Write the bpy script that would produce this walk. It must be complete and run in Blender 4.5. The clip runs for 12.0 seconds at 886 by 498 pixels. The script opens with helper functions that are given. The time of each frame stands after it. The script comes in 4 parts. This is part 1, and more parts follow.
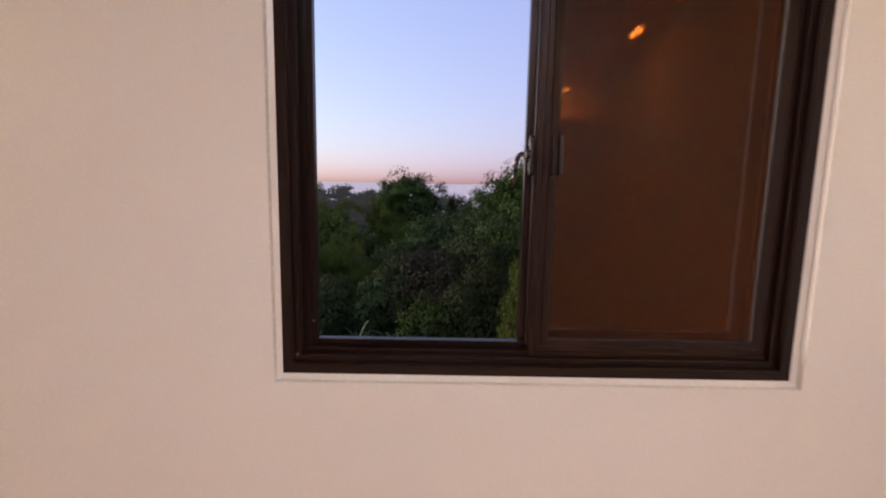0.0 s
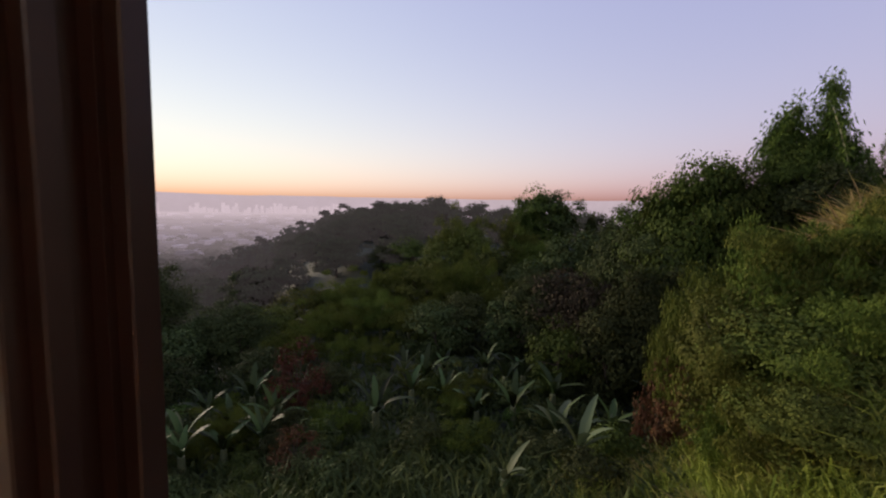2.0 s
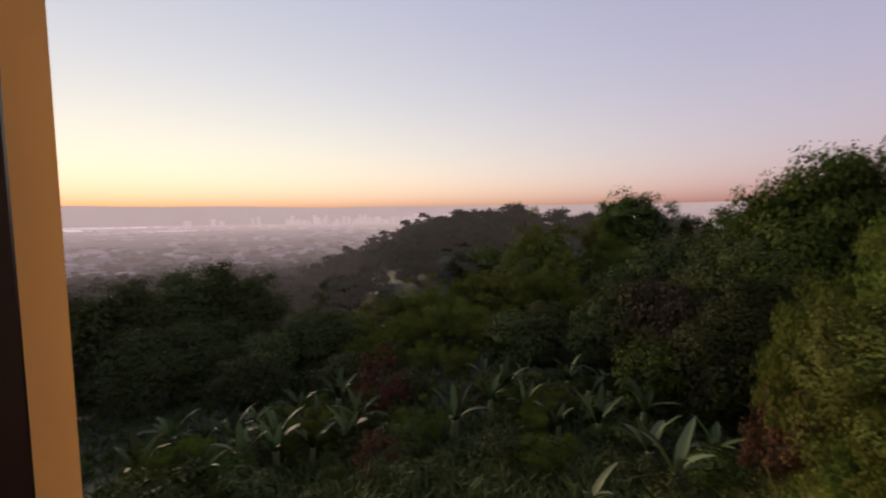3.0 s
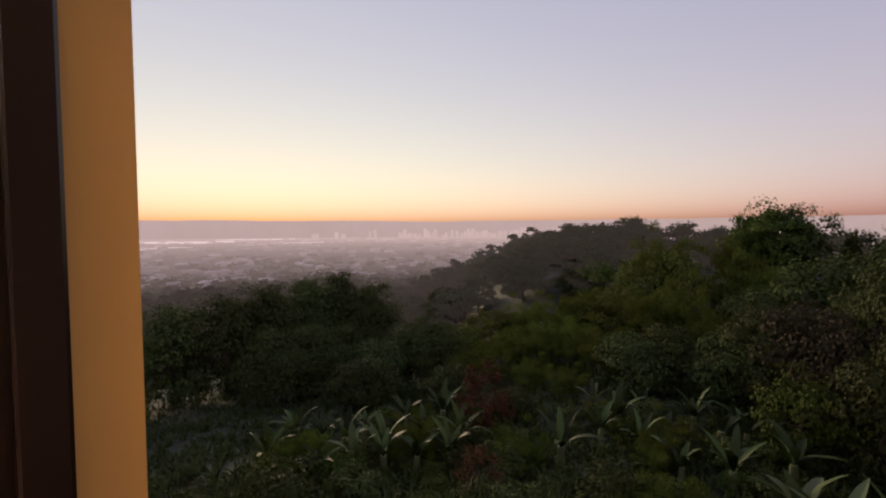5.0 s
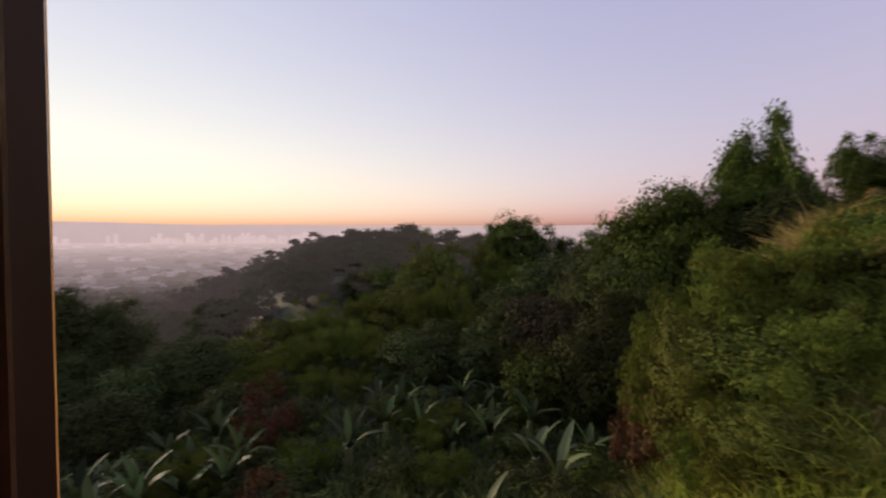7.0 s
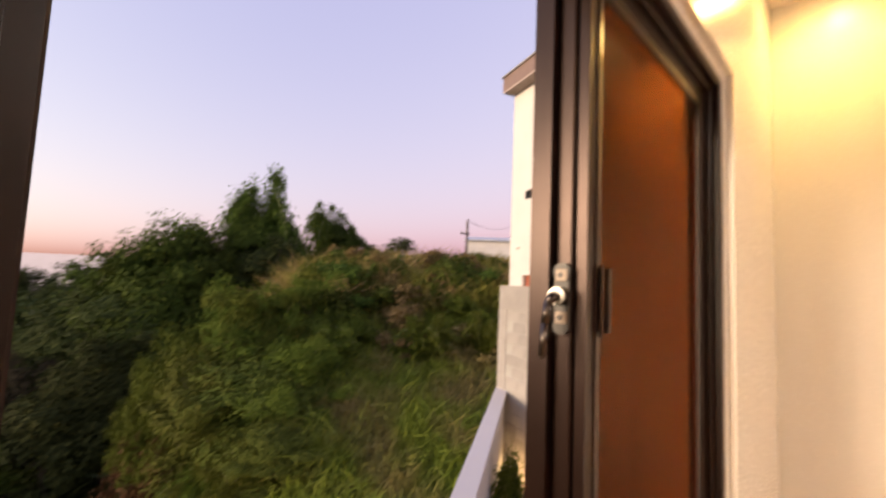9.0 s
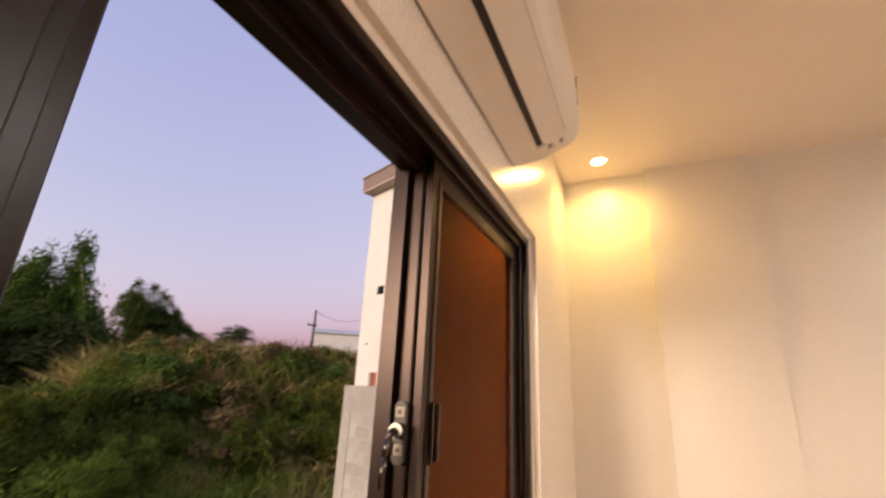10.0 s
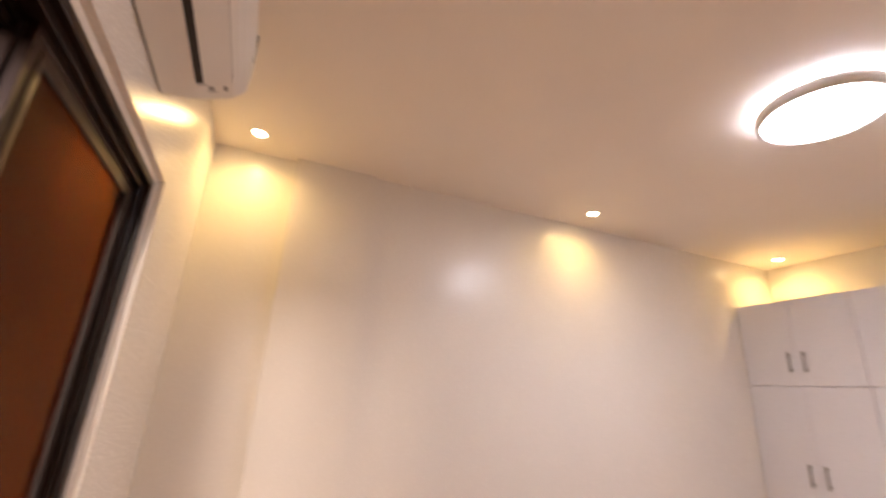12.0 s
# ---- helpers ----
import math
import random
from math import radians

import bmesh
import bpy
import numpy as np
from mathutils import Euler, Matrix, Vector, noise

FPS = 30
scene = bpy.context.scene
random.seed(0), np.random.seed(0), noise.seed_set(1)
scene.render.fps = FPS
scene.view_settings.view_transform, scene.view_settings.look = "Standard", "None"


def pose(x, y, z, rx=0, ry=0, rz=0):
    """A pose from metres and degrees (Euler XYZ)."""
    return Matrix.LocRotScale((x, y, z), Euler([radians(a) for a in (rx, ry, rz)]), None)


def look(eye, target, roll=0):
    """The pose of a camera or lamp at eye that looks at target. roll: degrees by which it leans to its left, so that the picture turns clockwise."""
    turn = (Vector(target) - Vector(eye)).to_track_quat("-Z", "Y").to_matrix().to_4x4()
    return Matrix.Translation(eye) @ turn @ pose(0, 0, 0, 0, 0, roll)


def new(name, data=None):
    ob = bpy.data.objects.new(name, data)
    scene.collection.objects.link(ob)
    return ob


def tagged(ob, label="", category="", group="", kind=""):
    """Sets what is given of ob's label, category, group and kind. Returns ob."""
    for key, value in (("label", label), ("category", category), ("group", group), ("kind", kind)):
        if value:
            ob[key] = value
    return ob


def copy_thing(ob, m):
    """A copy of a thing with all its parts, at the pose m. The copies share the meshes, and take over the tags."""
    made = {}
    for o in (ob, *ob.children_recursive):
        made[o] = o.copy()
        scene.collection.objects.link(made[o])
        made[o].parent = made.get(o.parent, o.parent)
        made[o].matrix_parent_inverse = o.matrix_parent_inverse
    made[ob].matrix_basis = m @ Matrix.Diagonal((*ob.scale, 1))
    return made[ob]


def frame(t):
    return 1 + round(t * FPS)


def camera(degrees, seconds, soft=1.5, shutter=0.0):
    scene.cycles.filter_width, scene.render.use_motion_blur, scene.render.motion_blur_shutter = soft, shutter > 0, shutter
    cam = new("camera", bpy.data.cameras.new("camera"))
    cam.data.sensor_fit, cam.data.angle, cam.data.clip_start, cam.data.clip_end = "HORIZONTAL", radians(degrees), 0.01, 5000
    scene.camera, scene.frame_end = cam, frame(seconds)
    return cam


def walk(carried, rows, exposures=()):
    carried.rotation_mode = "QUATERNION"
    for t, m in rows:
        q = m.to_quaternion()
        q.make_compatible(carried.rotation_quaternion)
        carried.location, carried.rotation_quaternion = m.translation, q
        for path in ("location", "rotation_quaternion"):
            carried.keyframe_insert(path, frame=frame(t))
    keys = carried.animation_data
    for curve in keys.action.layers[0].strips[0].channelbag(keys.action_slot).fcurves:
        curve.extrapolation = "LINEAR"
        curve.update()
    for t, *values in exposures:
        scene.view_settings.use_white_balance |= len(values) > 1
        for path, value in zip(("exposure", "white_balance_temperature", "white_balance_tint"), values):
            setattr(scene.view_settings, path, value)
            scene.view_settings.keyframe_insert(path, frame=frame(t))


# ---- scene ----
# ---- camera and walk ----
cam = camera(91.4, 12.0, soft=2.1, shutter=0.4)
ROWS = [  # seconds, eye, target, roll
    (0.0, (-0.038, -1.101, 1.441), (-0.026, 0.883, 1.189), 1.1),
    (0.5, (-0.018, -0.800, 1.423), (-0.101, 1.184, 1.179), 1.4),
    (1.0, (-0.040, -0.530, 1.455), (-0.219, 1.451, 1.248), 1.4),
    (1.5, (-0.031, -0.302, 1.505), (-0.442, 1.647, 1.319), 1.5),
    (2.0, (-0.027, -0.177, 1.525), (-0.623, 1.723, 1.340), 1.0),
    (2.5, (-0.019, -0.088, 1.535), (-0.693, 1.788, 1.367), 0.3),
    (3.0, (0.008, -0.009, 1.545), (-0.925, 1.753, 1.393), -0.5),
    (3.5, (-0.010, 0.027, 1.555), (-1.169, 1.651, 1.418), -1.0),
    (5.5, (-0.017, 0.071, 1.565), (-1.357, 1.553, 1.484), -0.2),
    (6.0, (-0.015, 0.014, 1.565), (-1.123, 1.677, 1.496), 0.1),
    (6.5, (-0.012, -0.066, 1.560), (-0.820, 1.762, 1.497), 0.1),
    (8.5, (-0.324, -0.190, 1.534), (0.638, 1.564, 1.506), 2.0),
    (9.0, (-0.391, -0.237, 1.563), (1.037, 1.154, 1.722), 2.4),
    (9.5, (-0.449, -0.280, 1.604), (1.165, 0.819, 2.038), 2.9),
    (10.0, (-0.528, -0.322, 1.630), (1.198, 0.487, 2.235), 2.7),
    (10.5, (-0.589, -0.331, 1.673), (1.176, 0.177, 2.466), 2.3),
    (11.0, (-0.603, -0.299, 1.657), (1.220, -0.133, 2.463), 2.2),
    (11.5, (-0.582, -0.304, 1.623), (1.270, -0.546, 2.337), 2.8),
    (12.0, (-0.550, -0.342, 1.572), (1.204, -1.070, 2.201), 3.1),
]
EXPOSURES = [(0.0, 2.25, 5900, 12), (1.0, 2.38, 6200, 12), (2.0, 2.12, 7000, 13), (3.0, 2.0, 7900, 15), (5.5, 1.95, 8300, 15), (6.5, 2.03, 7800, 14), (8.5, 2.76, 8300, 12), (9.5, 2.45, 7700, 10), (10.5, 2.33, 7200, 12), (11.3, 2.25, 6800, 14), (12.0, 2.08, 6400, 14)]
walk(cam, [(t, look(e, g, r)) for t, e, g, r in ROWS], EXPOSURES)

# ---- world, sun ----
SUN_AZ, SUN_EL, GLOW_EL = -68.0, -2.0, 3.0     # degrees clockwise from +y, the set sun, and its afterglow
world = bpy.data.worlds.new("dusk_sky")
scene.world = world
world.use_nodes = True
wn, wl = world.node_tree.nodes, world.node_tree.links
sky = wn.new("ShaderNodeTexSky")
sky.sky_type, sky.sun_disc = "NISHITA", False
sky.sun_elevation, sky.sun_rotation = radians(SUN_EL), radians(SUN_AZ)
sky.altitude, sky.air_density, sky.dust_density, sky.ozone_density = 100, 1.0, 1.5, 1.5
split, joined = wn.new("ShaderNodeSeparateColor"), wn.new("ShaderNodeCombineColor")
wl.new(sky.outputs[0], split.inputs[0])
for i, (bend, level) in enumerate(((0.52, 3.17), (0.54, 3.21), (0.28, 2.48))):
    power, scale_up = wn.new("ShaderNodeMath"), wn.new("ShaderNodeMath")
    power.operation, scale_up.operation = "POWER", "MULTIPLY"
    power.inputs[1].default_value, scale_up.inputs[1].default_value = bend, level
    wl.new(split.outputs[i], power.inputs[0]), wl.new(power.outputs[0], scale_up.inputs[0]), wl.new(scale_up.outputs[0], joined.inputs[i])
wl.new(joined.outputs[0], wn["Background"].inputs[0])
wn["Background"].inputs[1].default_value = 0.12
sun = new("sun", bpy.data.lights.new("sun", "SUN"))
sun.data.energy, sun.data.angle, sun.data.color = 1.35, radians(30), (1.0, 0.82, 0.66)
sd = Vector((math.sin(radians(SUN_AZ)) * math.cos(radians(GLOW_EL)), math.cos(radians(SUN_AZ)) * math.cos(radians(GLOW_EL)), math.sin(radians(GLOW_EL))))
sun.matrix_world = look((0, 0, 30), Vector((0, 0, 30)) - sd)

LED_POWER, SPOT_POWER = 18.5, 4.9
WARM = (1.0, 0.63, 0.19)

# ---- materials ----
def material(name, rgb, rough=0.6, metal=0.0, vary=0.12, scale=6.0, fine=80.0, bump=0.05, spec=0.5, random_amount=0.0, island=False):
    """Principled paint, metal or stone, with stains at one scale and grain at another."""
    m = bpy.data.materials.new(name)
    m.use_nodes = True
    n, l = m.node_tree.nodes, m.node_tree.links
    p = n["Principled BSDF"]
    p.inputs["Roughness"].default_value, p.inputs["Metallic"].default_value = rough, metal
    p.inputs["Specular IOR Level"].default_value = spec
    tc = n.new("ShaderNodeTexCoord")
    big, small = n.new("ShaderNodeTexNoise"), n.new("ShaderNodeTexNoise")
    for node, s in ((big, scale), (small, fine)):
        l.new(tc.outputs["Object"], node.inputs["Vector"])
        node.inputs["Scale"].default_value, node.inputs["Detail"].default_value = s, 4
    ramp = n.new("ShaderNodeMapRange")
    l.new(big.outputs[0], ramp.inputs[0])
    ramp.inputs[1].default_value, ramp.inputs[2].default_value = 0.3, 0.7
    ramp.inputs[3].default_value, ramp.inputs[4].default_value = 1 - vary, 1 + vary
    hsv = n.new("ShaderNodeHueSaturation")
    hsv.inputs["Color"].default_value = (*rgb, 1)
    value = ramp.outputs[0]
    if random_amount:
        src = n.new("ShaderNodeNewGeometry").outputs["Random Per Island"] if island else n.new("ShaderNodeObjectInfo").outputs["Random"]
        rr, mul = n.new("ShaderNodeMapRange"), n.new("ShaderNodeMath")
        l.new(src, rr.inputs[0])
        rr.inputs[3].default_value, rr.inputs[4].default_value = 1 - random_amount, 1 + random_amount
        mul.operation = "MULTIPLY"
        l.new(value, mul.inputs[0]), l.new(rr.outputs[0], mul.inputs[1])
        value = mul.outputs[0]
    l.new(value, hsv.inputs["Value"])
    l.new(hsv.outputs[0], p.inputs["Base Color"])
    rough_map = n.new("ShaderNodeMapRange")
    l.new(small.outputs[0], rough_map.inputs[0])
    rough_map.inputs[3].default_value, rough_map.inputs[4].default_value = max(rough * 0.9, 0.02), min(rough * 1.1, 1)
    l.new(rough_map.outputs[0], p.inputs["Roughness"])
    if bump:
        b = n.new("ShaderNodeBump")
        b.inputs["Strength"].default_value, b.inputs["Distance"].default_value = bump, 0.01
        l.new(small.outputs[0], b.inputs["Height"]), l.new(b.outputs[0], p.inputs["Normal"])
    return m


def leaf_material(name, low, high, amount=0.35, rough=0.7, dry=None, spec=0.06):
    """Foliage: two greens mixed leaf by leaf and plant by plant, with light let through."""
    m = bpy.data.materials.new(name)
    m.use_nodes = True
    n, l = m.node_tree.nodes, m.node_tree.links
    p = n["Principled BSDF"]
    geo, info = n.new("ShaderNodeNewGeometry"), n.new("ShaderNodeObjectInfo")
    mix = n.new("ShaderNodeMix")
    mix.data_type = "RGBA"
    mix.inputs[6].default_value, mix.inputs[7].default_value = (*low, 1), (*high, 1)
    l.new(geo.outputs["Random Per Island"], mix.inputs[0])
    tint = n.new("ShaderNodeHueSaturation")
    hue, val = n.new("ShaderNodeMapRange"), n.new("ShaderNodeMapRange")
    l.new(info.outputs["Random"], hue.inputs[0]), l.new(info.outputs["Random"], val.inputs[0])
    hue.inputs[3].default_value, hue.inputs[4].default_value = 0.47, 0.515
    val.inputs[3].default_value, val.inputs[4].default_value = 1 - amount, 1 + amount
    l.new(hue.outputs[0], tint.inputs["Hue"]), l.new(val.outputs[0], tint.inputs["Value"])
    l.new(mix.outputs[2], tint.inputs["Color"])
    color = tint.outputs[0]
    if dry:
        nz, mr, dm = n.new("ShaderNodeTexNoise"), n.new("ShaderNodeMapRange"), n.new("ShaderNodeMix")
        tc = n.new("ShaderNodeTexCoord")
        l.new(tc.outputs["Object"], nz.inputs["Vector"])
        nz.inputs["Scale"].default_value, nz.inputs["Detail"].default_value = 0.5, 4
        l.new(nz.outputs[0], mr.inputs[0])
        mr.inputs[1].default_value, mr.inputs[2].default_value = 0.46, 0.62
        dm.data_type = "RGBA"
        l.new(mr.outputs[0], dm.inputs[0]), l.new(color, dm.inputs[6])
        dm.inputs[7].default_value = (*dry, 1)
        color = dm.outputs[2]
    l.new(color, p.inputs["Base Color"])
    p.inputs["Roughness"].default_value, p.inputs["Specular IOR Level"].default_value = rough, spec
    tr, ms = n.new("ShaderNodeBsdfTranslucent"), n.new("ShaderNodeMixShader")
    l.new(color, tr.inputs[0])
    ms.inputs[0].default_value = 0.15
    l.new(p.outputs[0], ms.inputs[1]), l.new(tr.outputs[0], ms.inputs[2])
    l.new(ms.outputs[0], n["Material Output"].inputs[0])
    return m


def glow_material(name, rgb, strength):
    m = bpy.data.materials.new(name)
    m.use_nodes = True
    p = m.node_tree.nodes["Principled BSDF"]
    p.inputs["Base Color"].default_value = (0.8, 0.8, 0.8, 1)
    p.inputs["Emission Color"].default_value, p.inputs["Emission Strength"].default_value = (*rgb, 1), strength
    return m


HAZE_GLOW = (0.152, 0.128, 0.144)     # emission colour that stands in for the evening haze


def haze_glow_material(name, rgb, scale=0.004, vary=0.35, spread=0.0, extra=0.0):
    """Evening haze painted on as emission that grows with distance from the house."""
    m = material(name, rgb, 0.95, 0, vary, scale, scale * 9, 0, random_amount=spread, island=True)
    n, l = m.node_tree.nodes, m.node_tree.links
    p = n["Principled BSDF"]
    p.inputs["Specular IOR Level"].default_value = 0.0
    p.inputs["Emission Color"].default_value = (*HAZE_GLOW, 1)
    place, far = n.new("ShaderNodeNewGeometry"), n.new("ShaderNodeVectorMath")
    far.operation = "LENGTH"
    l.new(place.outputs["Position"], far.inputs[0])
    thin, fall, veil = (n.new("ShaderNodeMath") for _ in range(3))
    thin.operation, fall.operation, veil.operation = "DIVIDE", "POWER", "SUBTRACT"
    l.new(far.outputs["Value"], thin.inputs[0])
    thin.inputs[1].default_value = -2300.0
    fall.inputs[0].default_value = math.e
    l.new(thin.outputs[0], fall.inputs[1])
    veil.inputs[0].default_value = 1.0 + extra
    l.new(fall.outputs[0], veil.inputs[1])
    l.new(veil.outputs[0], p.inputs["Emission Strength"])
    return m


WALL_PAINT = material("satin_wall_paint", (0.83, 0.78, 0.72), 0.27, 0, 0.02, 1.6, 140, 0.015, 0.33)
CEIL_PAINT = material("flat_ceiling_paint", (0.88, 0.81, 0.74), 0.75, 0, 0.02, 1.2, 120, 0.02)
OUT_PAINT = material("ochre_outside_paint", (0.86, 0.48, 0.15), 0.7, 0, 0.05, 2.0, 90, 0.05)
FLOOR_WOOD = material("brown_floor", (0.84, 0.60, 0.42), 0.4, 0, 0.15, 3.0, 60, 0.03)
# same metal twice: frame darkened as shaded, sashes brighter and more metallic for highlights
BRONZE = material("dark_bronze_aluminium", (0.013, 0.005, 0.0032), 0.34, 0.0, 0.15, 4.0, 60, 0, 0.24)
BRONZE_LITE = material("highlit_bronze_aluminium", (0.022, 0.0085, 0.0058), 0.30, 0.55, 0.15, 4.0, 60, 0)
BLACK_RUBBER = material("black_rubber", (0.012, 0.010, 0.009), 0.6, 0, 0.1)
DARK_PLASTIC = material("dark_plastic", (0.02, 0.014, 0.012), 0.4, 0, 0.1)
CHROME = material("brushed_steel", (0.34, 0.32, 0.30), 0.38, 1.0, 0.06, 30, 90, 0)
STEEL_DARK = material("dull_dark_steel", (0.10, 0.085, 0.08), 0.3, 1.0, 0.06, 30, 90, 0)
PLASTIC = material("white_plastic", (0.80, 0.77, 0.73), 0.35, 0, 0.015, 3, 100, 0.0)
TAB_STEEL = material("satin_tab_steel", (0.24, 0.185, 0.15), 0.45, 0.3, 0.06, 30, 90, 0)
GREY_PLASTIC = material("grey_plastic", (0.25, 0.23, 0.22), 0.4, 0, 0.05)
SLOT_BLACK = material("dark_air_slot", (0.012, 0.006, 0.006), 0.6, 0, 0.1)
LAMINATE = material("white_laminate", (0.74, 0.72, 0.74), 0.28, 0, 0.015, 2, 60, 0.01)
GAP = material("dark_gap", (0.05, 0.045, 0.05), 0.8)
LED = glow_material("led_diffuser", (0.95, 0.93, 1.0), LED_POWER)
HALO = glow_material("led_halo_ring", (0.86, 0.90, 1.0), 13.0)
BULB = glow_material("warm_bulb", (1.0, 0.82, 0.45), 14.0)
GARDEN_GLOW = glow_material("warm_garden_bulb", (1.0, 0.80, 0.45), 8.0)
WHITE_RENDER = material("white_render", (0.62, 0.58, 0.56), 0.85, 0, 0.05, 0.8, 40, 0.1)
BLOCK = material("concrete_block", (0.33, 0.30, 0.28), 0.9, 0, 0.12, 2.5, 60, 0.3, random_amount=0.12)
MORTAR = material("mortar", (0.36, 0.34, 0.32), 0.95, 0, 0.12, 3, 60, 0.3)
ROOF_BROWN = material("brown_fascia", (0.20, 0.13, 0.11), 0.6, 0, 0.1)
SOFFIT = material("soffit_boards", (0.42, 0.33, 0.29), 0.7, 0, 0.1)
DOOR_RED = material("rust_red_door", (0.32, 0.09, 0.05), 0.6, 0, 0.1)
WINDOW_DARK = material("dark_window_glass", (0.03, 0.035, 0.05), 0.12, 0, 0.1)
IRON = material("black_iron", (0.02, 0.02, 0.022), 0.5, 0.6, 0.1)
POLE_WOOD = material("weathered_pole", (0.16, 0.13, 0.12), 0.85, 0, 0.15)
BARK = material("bark", (0.10, 0.075, 0.055), 0.9, 0, 0.3, 6, 40, 0.4)
CULM = material("bamboo_culm", (0.16, 0.17, 0.06), 0.6, 0, 0.2, 6, 40, 0.1)
SOIL = material("overgrown_soil", (0.026, 0.034, 0.013), 0.95, 0, 0.4, 0.25, 3, 0.6)
TERRACE = material("terrace_cement", (0.34, 0.31, 0.29), 0.9, 0, 0.15, 1.2, 30, 0.2)
ROOF_SHEET = material("metal_roof_sheet", (0.55, 0.55, 0.58), 0.5, 0.3, 0.2, 2, 20, 0.05, random_amount=0.25)
LEAF_A = leaf_material("leaf_broad", (0.034, 0.058, 0.012), (0.084, 0.122, 0.022))
LEAF_B = leaf_material("leaf_bamboo", (0.048, 0.077, 0.012), (0.116, 0.147, 0.026), 0.25)
LEAF_C = leaf_material("leaf_dark", (0.034, 0.050, 0.016), (0.075, 0.096, 0.029))
LEAF_D = leaf_material("leaf_thicket", (0.054, 0.076, 0.013), (0.121, 0.143, 0.031), 0.25)
LEAF_BROWN = leaf_material("leaf_brownish", (0.042, 0.042, 0.020), (0.082, 0.070, 0.034), 0.2)
LEAF_RED = leaf_material("leaf_rusty", (0.058, 0.036, 0.017), (0.125, 0.064, 0.028), 0.2)
BANANA = leaf_material("leaf_banana", (0.026, 0.044, 0.014), (0.060, 0.090, 0.028), 0.75, 0.5, spec=0.10)
BANANA_PALE = leaf_material("leaf_banana_pale", (0.076, 0.108, 0.044), (0.160, 0.200, 0.092), 0.15, 0.5, spec=0.12)
BANANA_STEM = material("banana_stem", (0.13, 0.15, 0.06), 0.6, 0, 0.2)
LEAF_DRY = leaf_material("leaf_dry", (0.14, 0.110, 0.040), (0.27, 0.20, 0.082), 0.3)
BANK_GRASS = leaf_material("leaf_bank_grass", (0.135, 0.144, 0.027), (0.279, 0.243, 0.063), 0.1, 0.7, dry=(0.36, 0.24, 0.11))
GRASS = leaf_material("leaf_grass", (0.109, 0.172, 0.023), (0.247, 0.310, 0.055), 0.1, 0.7, dry=(0.26, 0.21, 0.08))
# distant leaves with haze painted on as a faint glow
FAR_LEAF = haze_glow_material("leaf_far_haze_glow", (0.030, 0.040, 0.022), 0.08)
HAZE_LEAF = haze_glow_material("leaf_ridge_haze_glow", (0.040, 0.054, 0.022), 0.3)
# far surfaces glow by themselves to stand in for haze
FAR_PLAIN = haze_glow_material("far_plain", (0.07, 0.06, 0.055), vary=0.3)
FAR_CITY = haze_glow_material("far_city", (0.12, 0.11, 0.12))
FAR_HAZE_BAND = haze_glow_material("far_haze_band", (0.12, 0.11, 0.12), extra=-0.15)
# added glow makes the ponds brighter than the haze emission
FAR_WATER = haze_glow_material("far_water", (0.3, 0.3, 0.33), extra=0.30)
FAR_ROOF = haze_glow_material("far_roofs", (0.16, 0.145, 0.15), vary=0.5, spread=0.9)


def glass_material(name, rgb, see):
    """Tinted window glass: a mirror-like coat over dark see-through glass."""
    m = bpy.data.materials.new(name)
    m.use_nodes = True
    n, l = m.node_tree.nodes, m.node_tree.links
    n.remove(n["Principled BSDF"])
    t, g, f, mx = n.new("ShaderNodeBsdfTransparent"), n.new("ShaderNodeBsdfGlossy"), n.new("ShaderNodeFresnel"), n.new("ShaderNodeMixShader")
    t.inputs[0].default_value = (*[c * see for c in rgb], 1)
    g.inputs["Color"].default_value, g.inputs["Roughness"].default_value = (1.0, 0.36, 0.07, 1), 0.03
    f.inputs[0].default_value = 1.62
    l.new(f.outputs[0], mx.inputs[0]), l.new(t.outputs[0], mx.inputs[1]), l.new(g.outputs[0], mx.inputs[2])
    l.new(mx.outputs[0], n["Material Output"].inputs[0])
    return m


def mesh_material(name, rgb, cover):
    """Fine woven insect screen, too fine to tell its wires apart."""
    m = bpy.data.materials.new(name)
    m.use_nodes = True
    n, l = m.node_tree.nodes, m.node_tree.links
    p = n["Principled BSDF"]
    p.inputs["Base Color"].default_value, p.inputs["Roughness"].default_value = (*rgb, 1), 0.45
    t, mx = n.new("ShaderNodeBsdfTransparent"), n.new("ShaderNodeMixShader")
    mx.inputs[0].default_value = cover
    l.new(t.outputs[0], mx.inputs[1]), l.new(p.outputs[0], mx.inputs[2])
    sheen, f, top = n.new("ShaderNodeBsdfGlossy"), n.new("ShaderNodeFresnel"), n.new("ShaderNodeMixShader")
    sheen.inputs["Color"].default_value, sheen.inputs["Roughness"].default_value = (0.68, 0.175, 0.025, 1), 0.035
    f.inputs[0].default_value = 1.36
    l.new(f.outputs[0], top.inputs[0]), l.new(mx.outputs[0], top.inputs[1]), l.new(sheen.outputs[0], top.inputs[2])
    l.new(top.outputs[0], n["Material Output"].inputs[0])
    return m


TINTED = glass_material("brown_tinted_glass", (0.42, 0.24, 0.14), 0.35)
SCREEN = mesh_material("brown_insect_screen", (0.030, 0.009, 0.003), 0.24)

# ---- mesh helpers ----
def mesh_object(name, bm, mat, parent=None, label="", smooth=False):
    me = bpy.data.meshes.new(name)
    bm.normal_update()
    bm.to_mesh(me)
    bm.free()
    me.materials.append(mat)
    if smooth:
        me.shade_smooth()
    ob = new(name, me)
    if parent:
        ob.parent = parent
    if label:
        tagged(ob, label)
    return ob


